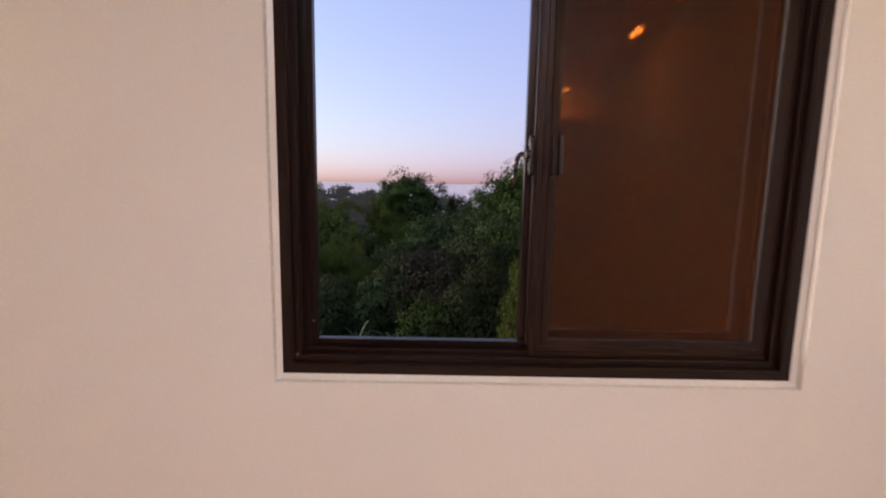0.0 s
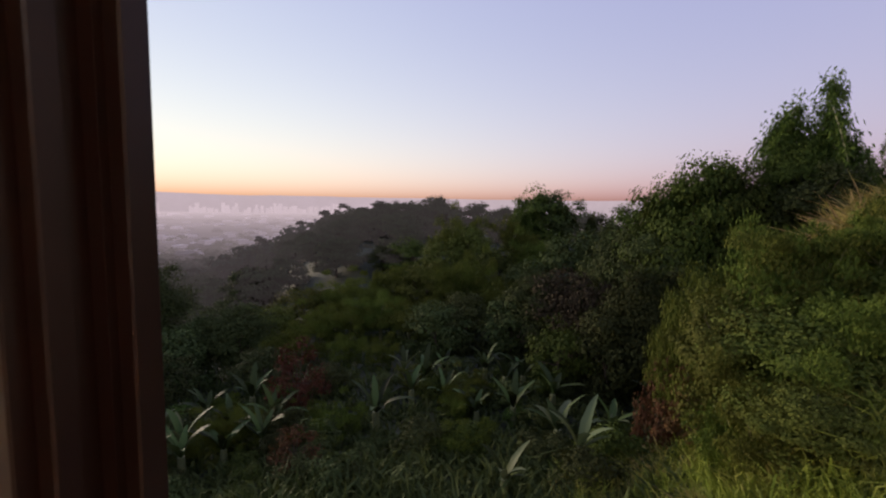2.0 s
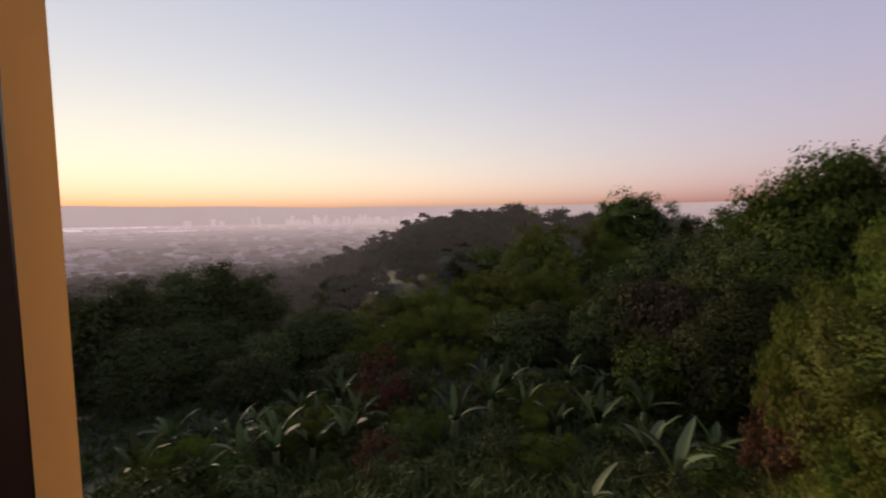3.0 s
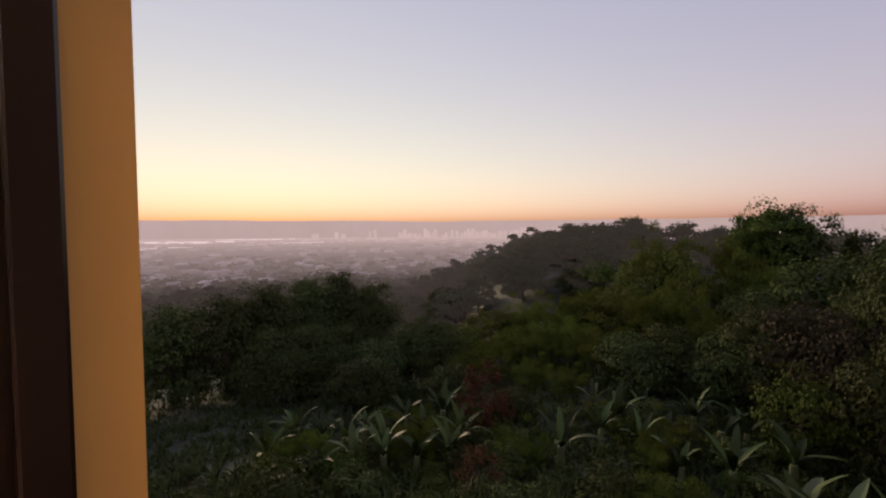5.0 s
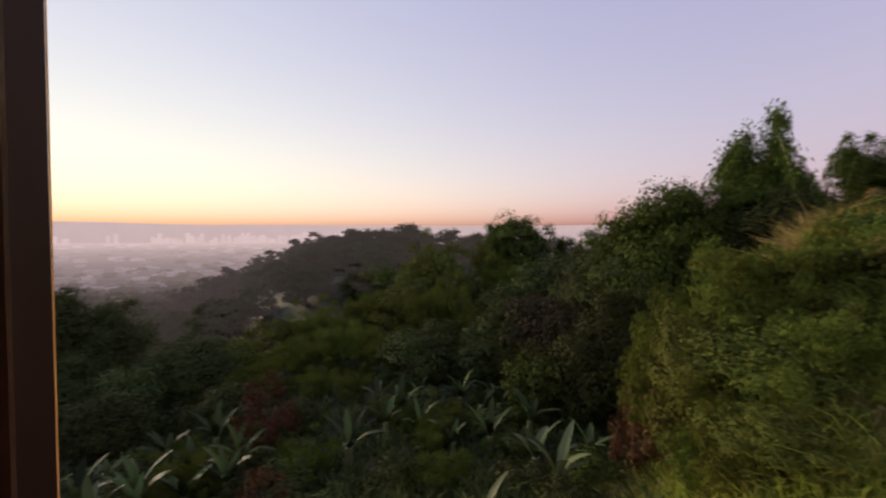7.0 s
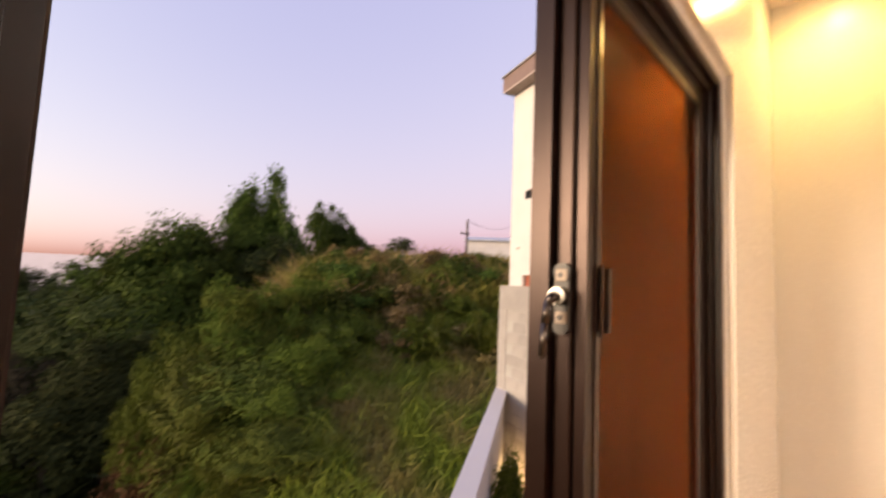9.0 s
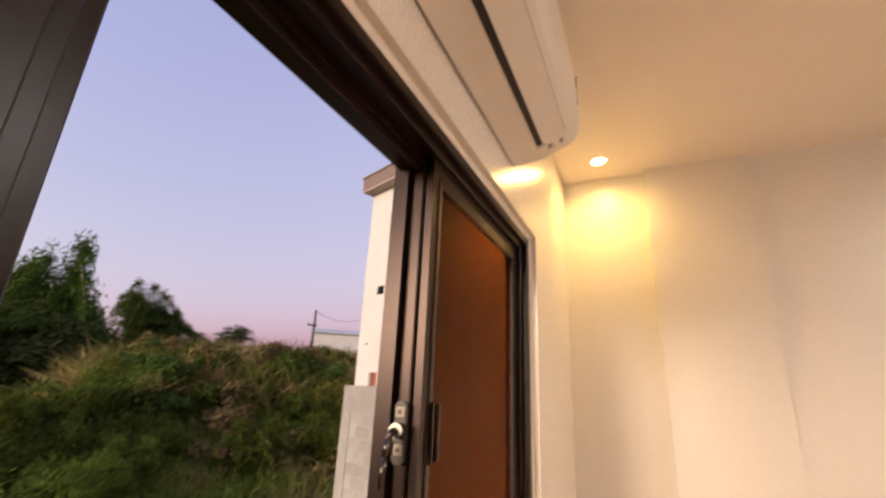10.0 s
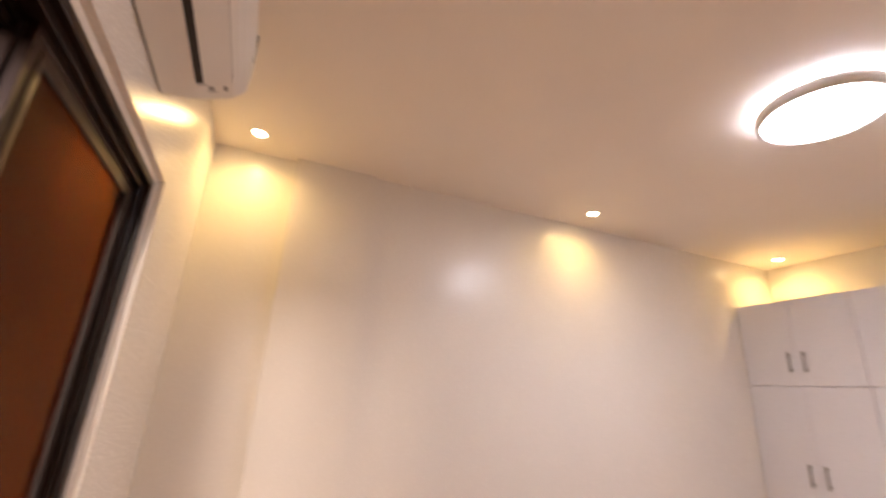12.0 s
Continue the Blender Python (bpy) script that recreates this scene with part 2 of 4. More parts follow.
def part(name, bm, mat, parent, label="", smooth=False):
    return mesh_object(name, bm, mat, parent, label, smooth)


def thing(name, at, label, category, group="", turn=0.0):
    ob = new(name)
    ob.empty_display_size = 0.1
    ob.matrix_basis = pose(*at, 0, 0, turn)
    return tagged(ob, label, category, group)


def add_box(bm, x0, x1, y0, y1, z0, z1, bevel=0.0):
    r = bmesh.ops.create_cube(bm, size=1, matrix=Matrix.LocRotScale(((x0 + x1) / 2, (y0 + y1) / 2, (z0 + z1) / 2), None, (x1 - x0, y1 - y0, z1 - z0)))
    if bevel:
        edges = list({e for v in r["verts"] for e in v.link_edges})
        bmesh.ops.bevel(bm, geom=edges, offset=bevel, segments=2, affect="EDGES", profile=0.6)


def box_bm(*a, bevel=0.0):
    bm = bmesh.new()
    add_box(bm, *a, bevel=bevel)
    return bm


def add_tube(bm, a, b, r0, r1=None, sides=10):
    a, b = Vector(a), Vector(b)
    d = b - a
    m = Matrix.Translation((a + b) / 2) @ d.to_track_quat("Z", "Y").to_matrix().to_4x4()
    bmesh.ops.create_cone(bm, cap_ends=True, segments=sides, radius1=r0, radius2=r0 if r1 is None else r1, depth=d.length, matrix=m)


def tube_bm(*a, **k):
    bm = bmesh.new()
    add_tube(bm, *a, **k)
    return bm


def ring_frame(x0, x1, z0, z1, profile):
    """A mitred frame: profile points are (inset from the outer edge, depth y)."""
    bm = bmesh.new()
    loops = []
    for d, y in profile:
        loops.append([bm.verts.new(v) for v in ((x0 + d, y, z0 + d), (x1 - d, y, z0 + d), (x1 - d, y, z1 - d), (x0 + d, y, z1 - d))])
    n = len(loops)
    for i in range(n):
        a, b = loops[i], loops[(i + 1) % n]
        for k in range(4):
            bm.faces.new((a[k], a[(k + 1) % 4], b[(k + 1) % 4], b[k]))
    bmesh.ops.recalc_face_normals(bm, faces=bm.faces)
    return bm


def extrude_profile(points, x0, x1):
    """Points are (y, z), drawn along x."""
    bm = bmesh.new()
    a = [bm.verts.new((x0, y, z)) for y, z in points]
    b = [bm.verts.new((x1, y, z)) for y, z in points]
    n = len(points)
    for i in range(n):
        bm.faces.new((a[i], a[(i + 1) % n], b[(i + 1) % n], b[i]))
    bm.faces.new(a), bm.faces.new(b[::-1])
    bmesh.ops.recalc_face_normals(bm, faces=bm.faces)
    return bm


def structure(name, bm, mat, label="", smooth=False):
    return tagged(mesh_object(name, bm, mat, None, label, smooth), kind="structure")


def quads_mesh(name, verts, faces, mat, smooth=False):
    me = bpy.data.meshes.new(name)
    me.from_pydata(verts.tolist() if hasattr(verts, "tolist") else verts, [], faces.tolist() if hasattr(faces, "tolist") else faces)
    me.materials.append(mat)
    if smooth:
        me.shade_smooth()
    return me

# ---- the room ----
CEIL = 2.693
XL, XR, YB = -2.3, 1.625, -4.22
HX0, HX1, HZ0, HZ1 = -0.475, 0.938, 0.935, 2.155     # hole for the window
bm = bmesh.new()
add_box(bm, XL - 0.15, HX0, 0, 0.110, 0, CEIL), add_box(bm, HX1, 1.80, 0, 0.110, 0, CEIL)
add_box(bm, HX0, HX1, 0, 0.110, 0, HZ0), add_box(bm, HX0, HX1, 0, 0.110, HZ1, CEIL)
structure("wall_north", bm, WALL_PAINT, "smooth cream painted wall around the window")
LX0, LX1, LZ0, LZ1 = -0.470, 0.934, 0.940, 2.150
bm = bmesh.new()
add_box(bm, XL - 0.15, LX0, 0.112, 0.1725, -0.2, CEIL + 0.4), add_box(bm, LX1, 1.80, 0.112, 0.1725, -0.2, CEIL + 0.4)
add_box(bm, LX0, LX1, 0.112, 0.1725, -0.2, LZ0), add_box(bm, LX0, LX1, 0.112, 0.1725, LZ1, CEIL + 0.4)
structure("wall_north_outside", bm, OUT_PAINT, "ochre painted outside render of the house wall")
bm = bmesh.new()
add_box(bm, 1.646, 1.80, -0.394, 0.0, 0, CEIL)
structure("wall_east_recess", bm, WALL_PAINT, "cream painted wall recess beside the window")
structure("wall_east_pier", box_bm(1.602, 1.80, -0.815, -0.394, 0, CEIL), WALL_PAINT, "cream painted shallow wall pier")
structure("wall_east", box_bm(XR, 1.80, YB - 0.15, -0.816, 0, CEIL), WALL_PAINT, "cream satin painted side wall")
structure("wall_west", box_bm(XL - 0.15, XL, YB - 0.15, 0.0, 0, CEIL), WALL_PAINT, "cream painted side wall")
structure("wall_south", box_bm(XL, XR - 0.003, YB - 0.15, YB, 0, CEIL), WALL_PAINT, "cream painted back wall")
structure("floor", box_bm(XL - 0.15, 1.80, YB - 0.15, 0.108, -0.15, -0.002), FLOOR_WOOD, "brown floor")
structure("ceiling", box_bm(XL - 0.15, 1.80, YB - 0.15, 0.108, CEIL, CEIL + 0.15), CEIL_PAINT, "flat cream painted ceiling")
structure("wall_lower_storey", box_bm(XL - 0.15, 1.80, YB - 0.15, 0.168, -9, -0.2), OUT_PAINT, "ochre painted lower storey")

# ---- the window ----
win = thing("window_1", (0, 0, 0), "dark bronze aluminium sliding window, one half open", "window")
tagged(win, kind="structure")
FX0, FX1, FZ0, FZ1 = -0.46, 0.923, 0.950, 2.146
part("window_frame", ring_frame(FX0, FX1, FZ0, FZ1, [(0, 0.023), (0.027, 0.023), (0.029, 0.025), (0.029, 0.040), (0.046, 0.040), (0.048, 0.042), (0.048, 0.060), (0.043, 0.060), (0.043, 0.078), (0.060, 0.078), (0.060, 0.086), (0.076, 0.086), (0.078, 0.088), (0.078, 0.111), (0.075, 0.1135), (0.0, 0.1135)]), BRONZE, win)
part("window_trim", ring_frame(HX0 + 0.001, HX1 - 0.001, HZ0 + 0.001, HZ1 - 0.001, [(0, 0.0175), (0.003, 0.0175), (0.0155, 0.0222), (0.0155, 0.03), (0, 0.03)]), WALL_PAINT, win, "white sealant bead")
head = bmesh.new()
add_box(head, -0.468, 0.931, 0.1140, 0.1275, 2.0715, 2.1475), add_box(head, -0.468, 0.931, 0.1140, 0.1260, 0.944, 1.0185)
part("outer_rail", head, BRONZE, win)
track = bmesh.new()
for y in (0.061, 0.080, 0.098):
    add_box(track, FX0 + 0.06, FX1 - 0.06, y - 0.0015, y + 0.0015, FZ0 + 0.040, FZ0 + (0.062 if y < 0.09 else 0.073))
part("sill_track", track, BRONZE_LITE, win)


def sash(name, x0, x1, z0, z1, y0, y1, w, pane_mat, pane_name, label):
    s = part(name, ring_frame(x0, x1, z0, z1, [(0, y0), (w * 0.30, y0), (w * 0.34, y0 + 0.003), (w * 0.62, y0 + 0.003), (w * 0.66, y0), (w, y0 + 0.001), (w, y1), (0, y1)]), BRONZE_LITE, win, label)
    ym = (y0 + y1) / 2
    part(pane_name, box_bm(x0 + w - 0.004, x1 - w + 0.004, ym - 0.0015, ym + 0.0015, z0 + w - 0.004, z1 - w + 0.004), pane_mat, s).visible_shadow = False
    gasket = ring_frame(x0 + w - 0.001, x1 - w + 0.001, z0 + w - 0.001, z1 - w + 0.001, [(0, ym - 0.006), (0.004, ym - 0.005), (0.004, ym + 0.005), (0, ym + 0.006)])
    part("gasket", gasket, BLACK_RUBBER, s)
    return s


back = sash("sash", 0.194, FX1 - 0.045, FZ0 + 0.050, FZ1 - 0.050, 0.126, 0.140, 0.055, TINTED, "glass_pane", "fixed half with tinted glass")
front = sash("sash", 0.190, FX1 - 0.062, FZ0 + 0.050, FZ1 - 0.050, 0.104, 0.125, 0.060, TINTED, "glass_pane", "slid open half with tinted glass")
screen = sash("screen_sash", 0.212, FX1 - 0.040, FZ0 + 0.046, FZ1 - 0.046, 0.054, 0.070, 0.050, SCREEN, "insect_screen", "insect screen in a bronze frame")
part("pull_handle", box_bm(0.2685, 0.2785, 0.044, 0.053, 1.497, 1.597, bevel=0.002), DARK_PLASTIC, screen)
part("pull_plate", box_bm(0.2515, 0.2555, 0.0475, 0.053, 1.492, 1.602, bevel=0.001), DARK_PLASTIC, screen)
part("lock_stile", box_bm(0.207, 0.246, 0.0735, 0.1035, FZ0 + 0.052, FZ1 - 0.052, bevel=0.004), BRONZE_LITE, front)
# lever lock on the slid half
LXC, LYC, LZC = 0.2065, 0.087, 1.552     # on the stile's face towards the opening
plate = bmesh.new()
add_box(plate, LXC - 0.009, LXC + 0.001, LYC - 0.0135, LYC + 0.0135, LZC - 0.044, LZC + 0.036, bevel=0.003)
add_tube(plate, (LXC - 0.009, LYC, LZC + 0.036), (LXC + 0.001, LYC, LZC + 0.036), 0.0135, sides=20)
add_tube(plate, (LXC - 0.009, LYC, LZC - 0.044), (LXC + 0.001, LYC, LZC - 0.044), 0.0135, sides=20)
lock = part("lever_lock", plate, DARK_PLASTIC, win, "dark lever lock")
for dz in (0.031, -0.032):
    part("screw_tab", box_bm(LXC - 0.0115, LXC - 0.008, LYC - 0.0100, LYC + 0.0085, LZC + dz - 0.009, LZC + dz + 0.009, bevel=0.001), TAB_STEEL, lock, "steel tab")
    part("screw", tube_bm((LXC - 0.0128, LYC, LZC + dz), (LXC - 0.0115, LYC, LZC + dz), 0.0042, sides=12), DARK_PLASTIC, lock)
boss = bmesh.new()
add_tube(boss, (LXC - 0.020, LYC, LZC), (LXC - 0.008, LYC, LZC), 0.012, 0.0135, sides=22)
part("lever_boss", boss, DARK_PLASTIC, lock)
part("lever_collar", tube_bm((LXC - 0.0245, LYC, LZC), (LXC - 0.019, LYC, LZC), 0.0135, 0.0135, sides=24), CHROME, lock, "bright steel collar")
lever = bmesh.new()
pts = [(LXC - 0.022, LYC, LZC), (LXC - 0.034, LYC, LZC - 0.001), (LXC - 0.041, LYC + 0.002, LZC - 0.010), (LXC - 0.045, LYC + 0.004, LZC - 0.040), (LXC - 0.048, LYC + 0.006, LZC - 0.085)]
for (a, b), (r0, r1) in zip(zip(pts, pts[1:]), ((0.0065, 0.0065), (0.0065, 0.0065), (0.0065, 0.006), (0.006, 0.005))):
    add_tube(lever, a, b, r0, r1, 12)
    bmesh.ops.create_uvsphere(lever, u_segments=12, v_segments=6, radius=r1, matrix=Matrix.Translation(b))
part("lever", lever, STEEL_DARK, lock, "curved steel lever", True)
for x, z in ((FX0 + 0.036, FZ0 + 0.048), (FX0 + 0.068, FZ0 + 0.13), (FX0 + 0.036, FZ1 - 0.06)):
    part("frame_screw", tube_bm((x, 0.0385 if x < FX0 + 0.05 else 0.0855, z), (x, 0.041 if x < FX0 + 0.05 else 0.087, z), 0.004, sides=10), CHROME, win)

# ---- air conditioner ----
def air_conditioner(x0, x1):
    ac = thing("air_conditioner", (0, 0, 2.283), "white wall-mounted split air conditioner above the window", "air conditioner")
    z0 = 2.283
    bottom = [(-0.006, 0.000), (-0.060, 0.003), (-0.090, 0.009), (-0.172, 0.042), (-0.188, 0.055), (-0.200, 0.078), (-0.206, 0.110), (-0.208, 0.160), (-0.204, 0.225), (-0.196, 0.258), (-0.178, 0.278), (-0.150, 0.284), (-0.006, 0.284)]
    body = extrude_profile(bottom, x0, x1)
    ends = [e for e in body.edges if abs(e.verts[0].co.x - e.verts[1].co.x) < 1e-6]
    bmesh.ops.bevel(body, geom=ends, offset=0.026, segments=4, affect="EDGES", profile=0.6)
    part("body", body, PLASTIC, ac, "white glossy casing")
    part("back_plate", box_bm(x0 + 0.01, x1 - 0.01, -0.007, -0.001, 0.004, 0.278), GREY_PLASTIC, ac)
    # the underside slopes from (-.090, .009) up to (-.172, .042)
    slope = Vector((0, -0.082, 0.033)).normalized()
    normal = Vector((0, -0.033, -0.082)).normalized()
    base = Vector((0, -0.090, 0.009))

    def slab(xa, xb, s0, s1, h0, h1):
        b = bmesh.new()
        vs = [b.verts.new(base + Vector((x, 0, 0)) + slope * s + normal * h) for x in (xa, xb) for s in (s0, s1) for h in (h0, h1)]
        for f in ((0, 1, 3, 2), (4, 6, 7, 5), (0, 4, 5, 1), (2, 3, 7, 6), (0, 2, 6, 4), (1, 5, 7, 3)):
            b.faces.new([vs[i] for i in f])
        bmesh.ops.recalc_face_normals(b, faces=b.faces)
        return b

    part("air_slot", slab(-0.066, 0.562, 0.002, 0.090, -0.004, 0.0012), SLOT_BLACK, ac, "dark air outlet")
    part("louver", slab(-0.064, 0.560, 0.020, 0.0885, -0.002, 0.0045), PLASTIC, ac, "closed white louver")
    part("display", slab(0.580, 0.594, 0.030, 0.044, -0.001, 0.0012), GREY_PLASTIC, ac)
    part("badge", slab(0.600, 0.602, 0.026, 0.050, -0.001, 0.0012), GREY_PLASTIC, ac)
    part("badge", slab(0.580, 0.600, 0.066, 0.076, -0.001, 0.001), GREY_PLASTIC, ac)
    part("end_seam", slab(0.570, 0.5715, 0.0, 0.03, -0.001, 0.0008), GAP, ac)
    for xs in (x0 + 0.075, x1 - 0.075):
        part("panel_seam", box_bm(xs - 0.0008, xs + 0.0008, -0.2085, -0.203, 0.13, 0.225), GAP, ac)
    return ac


air_conditioner(-0.131, 0.650)

# ---- lamps ----
lamp = thing("ceiling_lamp", (0.17, -2.15, CEIL), "round white LED ceiling lamp, switched on", "ceiling lamp")
part("halo_ring", tube_bm((0, 0, -0.022), (0, 0, -0.001), 0.165, sides=48), HALO, lamp, "bluish back glow")
shell = bmesh.new()
loops = []
for r, z in ((0.150, -0.022), (0.196, -0.022), (0.205, -0.028), (0.205, -0.064), (0.200, -0.070), (0.188, -0.070), (0.188, -0.050)):
    loops.append([shell.verts.new((r * math.cos(a * math.tau / 56), r * math.sin(a * math.tau / 56), z)) for a in range(56)])
for a, b in zip(loops, loops[1:]):
    for k in range(56):
        shell.faces.new((a[k], a[(k + 1) % 56], b[(k + 1) % 56], b[k]))
bmesh.ops.recalc_face_normals(shell, faces=shell.faces)
part("rim", shell, PLASTIC, lamp, "", True)
disc = bmesh.new()
bmesh.ops.create_uvsphere(disc, u_segments=48, v_segments=12, radius=1, matrix=Matrix.Translation((0, 0, -0.060)) @ Matrix.Diagonal((0.187, 0.187, 0.014, 1)))
part("diffuser", disc, LED, lamp, "glowing white diffuser", True)


def downlight(x, y, power):
    d = thing("downlight", (x, y, CEIL), "small recessed warm downlight, switched on", "downlight", "ceiling downlights")
    r = bmesh.new()
    ls = []
    for rad, z in ((0.030, 0.0), (0.033, -0.004), (0.040, -0.005), (0.043, -0.001)):
        ls.append([r.verts.new((rad * math.cos(a * math.tau / 28), rad * math.sin(a * math.tau / 28), z)) for a in range(28)])
    for a, b in zip(ls, ls[1:]):
        for k in range(28):
            r.faces.new((a[k], a[(k + 1) % 28], b[(k + 1) % 28], b[k]))
    part("trim_ring", r, PLASTIC, d, "", True)
    part("bulb", tube_bm((0, 0, -0.003), (0, 0, 0.0), 0.030, sides=28), BULB, d, "glowing warm lens")
    sp = new("downlight_beam", bpy.data.lights.new("downlight_beam", "SPOT"))
    sp.data.energy, sp.data.color, sp.data.spot_size, sp.data.spot_blend, sp.data.shadow_soft_size = power, WARM, radians(164), 1.0, 0.025
    sp.location = (x, y, CEIL - 0.012)


for x, y, k in ((1.446, -0.198, 0.68), (1.411, -2.168, 0.62), (1.396, -3.99, 0.8), (-1.75, -0.198, 1.0)):
    downlight(x, y, SPOT_POWER * k)

# ---- wardrobe ----
def wardrobe(x1, w=0.71):
    wd = thing("wardrobe", (x1 - w, -3.75, 0), "tall white laminate built-in wardrobe with steel handles", "wardrobe", "built-in wardrobes")
    wd.matrix_basis = pose(x1, -3.75, 0, 0, 0, 180)
    part("body", box_bm(0.002, w - 0.002, 0.020, 0.465, 0, 2.317), LAMINATE, wd)
    for i in (0, 1):
        a, b = i * w / 2 + 0.0008, (i + 1) * w / 2 - 0.0008
        for z0, z1, zh in ((0.08, 1.7305, 1.188), (1.7355, 2.317, 1.89)):
            d = part("door", box_bm(a, b, 0.0, 0.019, z0, z1, bevel=0.001), LAMINATE, wd)
            h = bmesh.new()
            xh = w / 2 + (-0.045 if i == 0 else 0.045)
            add_box(h, xh - 0.006, xh + 0.006, -0.032, -0.022, zh - 0.068, zh + 0.068, bevel=0.003)
            for dz in (-0.05, 0.05):
                add_tube(h, (xh, 0.002, zh + dz), (xh, -0.024, zh + dz), 0.0045, sides=10)
            part("handle", h, CHROME, d, "brushed steel bar handle")
    return wd


for k in range(3):
    wardrobe(XR - 0.003 - k * 0.712)

# ---- the hillside ----
def smooth(a, b, t):
    t = min(max((t - a) / (b - a), 0.0), 1.0)
    return t * t * (3 - 2 * t)


RADII = (0, 8, 20, 45, 80, 150, 300, 600, 1500, 6000)
VALLEY = (-4.5, -6.5, -10, -15, -20, -26, -40, -58, -62, -62)
RIDGE = (-4.5, -6.5, -9.5, -11.5, -6, -5, -20, -58, -62, -62)
GRASSY = (-4.5, -4.2, 0.6, 3.4, 4.5, 4.0, 0, -58, -62, -62)


def ground_z(x, y):
    """Height of the hillside: it falls to the valley, holds a wooded ridge ahead and climbs to a grassy bank."""
    r = math.hypot(x, y)
    b = math.degrees(math.atan2(x, y))
    v, m, g = (float(np.interp(r, RADII, p)) for p in (VALLEY, RIDGE, GRASSY))
    if b < -90 or b > 130:
        z = v * 0.5 + g * 0.5
    else:
        z = v + (m - v) * smooth(-48, -27, b)
        z = z + (g - z) * smooth(6, 31, b)
    z += 0.5 * noise.noise(Vector((x * 0.11, y * 0.11, 0))) * min(r / 12, 1.0) if r < 500 else 0.0
    return z


rings = [0.0] + [1.5 * 1.135 ** i for i in range(64)]
rings = [r for r in rings if r < 4700]
AZ = 168
verts, faces = [], []
for r in rings:
    for k in range(AZ):
        a = k * math.tau / AZ
        x, y = r * math.sin(a), r * math.cos(a)
        verts.append((x, y, ground_z(x, y)))
for i in range(len(rings) - 1):
    for k in range(AZ):
        faces.append((i * AZ + k, i * AZ + (k + 1) % AZ, (i + 1) * AZ + (k + 1) % AZ, (i + 1) * AZ + k))
me = quads_mesh("ground", verts, faces, SOIL, True)
# ground beyond 330 m takes the plain colour with painted haze glow
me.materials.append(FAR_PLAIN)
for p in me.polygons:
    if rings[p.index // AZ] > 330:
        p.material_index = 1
tagged(new("ground", me), "overgrown hillside falling to a hazy plain", kind="structure")

# added glowing strip that stands in for haze and closes the horizon
bm = bmesh.new()
lo, hi = [], []
for k in range(361):
    a = math.radians(-110 + k * 220 / 360)
    h = 106 + 14 * noise.noise(Vector((k * 0.05, 3, 0))) + 3 * noise.noise(Vector((k * 0.21, 7, 0)))
    lo.append(bm.verts.new((4600 * math.sin(a), 4600 * math.cos(a), -70)))
    hi.append(bm.verts.new((4600 * math.sin(a), 4600 * math.cos(a), h)))
for i in range(360):
    bm.faces.new((lo[i], lo[i + 1], hi[i + 1], hi[i]))
structure("backdrop_hills", bm, FAR_HAZE_BAND, "pale glowing strip in place of horizon haze")

rng = random.Random(5)
# towers of the far city, streets of roofs on the plain, lakes
city = bmesh.new()
for i in range(150):
    b = radians(rng.choice((rng.gauss(-37, 6), rng.gauss(-24, 3), rng.uniform(-60, -16))))
    r, w = rng.uniform(3600, 4300), rng.uniform(12, 34)
    h = rng.uniform(26, 62) if rng.random() < 0.75 else rng.uniform(60, 92)
    x, y = r * math.sin(b), r * math.cos(b)
    add_box(city, x - w / 2, x + w / 2, y - w / 2, y + w / 2, -64, -62 + h)
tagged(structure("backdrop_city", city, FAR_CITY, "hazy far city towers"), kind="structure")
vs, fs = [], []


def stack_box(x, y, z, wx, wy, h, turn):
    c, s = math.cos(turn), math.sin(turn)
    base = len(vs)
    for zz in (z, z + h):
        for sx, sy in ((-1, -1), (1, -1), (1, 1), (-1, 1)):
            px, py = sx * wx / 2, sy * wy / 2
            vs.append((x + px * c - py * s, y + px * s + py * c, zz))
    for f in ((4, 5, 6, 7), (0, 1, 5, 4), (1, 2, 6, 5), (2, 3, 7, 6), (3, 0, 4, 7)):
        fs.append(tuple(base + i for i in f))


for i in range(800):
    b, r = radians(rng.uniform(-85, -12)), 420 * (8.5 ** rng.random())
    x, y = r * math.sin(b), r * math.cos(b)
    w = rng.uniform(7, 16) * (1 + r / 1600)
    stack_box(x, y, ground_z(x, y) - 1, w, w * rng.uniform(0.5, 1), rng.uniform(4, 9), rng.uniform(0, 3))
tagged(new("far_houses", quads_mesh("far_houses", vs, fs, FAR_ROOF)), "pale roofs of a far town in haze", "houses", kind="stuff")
bm = bmesh.new()
for b0, b1, r0, r1 in ((-80, -66, 2700, 3300), (-70, -60, 3500, 3900), (-64, -56, 2500, 2620), (-84, -72, 1900, 2050)):
    ring0, ring1 = [], []
    for k in range(25):
        t = k / 24
        b = radians(b0 + (b1 - b0) * t)
        wob = math.sin(t * math.pi) ** 0.5
        rm, rh = (r0 + r1) / 2 + 60 * math.sin(t * 9), (r1 - r0) / 2 * wob + 2
        ring0.append(bm.verts.new(((rm - rh) * math.sin(b), (rm - rh) * math.cos(b), -61.2)))
        ring1.append(bm.verts.new(((rm + rh) * math.sin(b), (rm + rh) * math.cos(b), -61.2)))
    for k in range(24):
        bm.faces.new((ring0[k], ring0[k + 1], ring1[k + 1], ring1[k]))
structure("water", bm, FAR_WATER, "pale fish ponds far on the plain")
bm = tube_bm((-300, 446, -50), (-300, 446, -13), 2.2, 1.5, sides=12)
tagged(mesh_object("chimney", bm, FAR_CITY), "tall slim far chimney", "chimney")

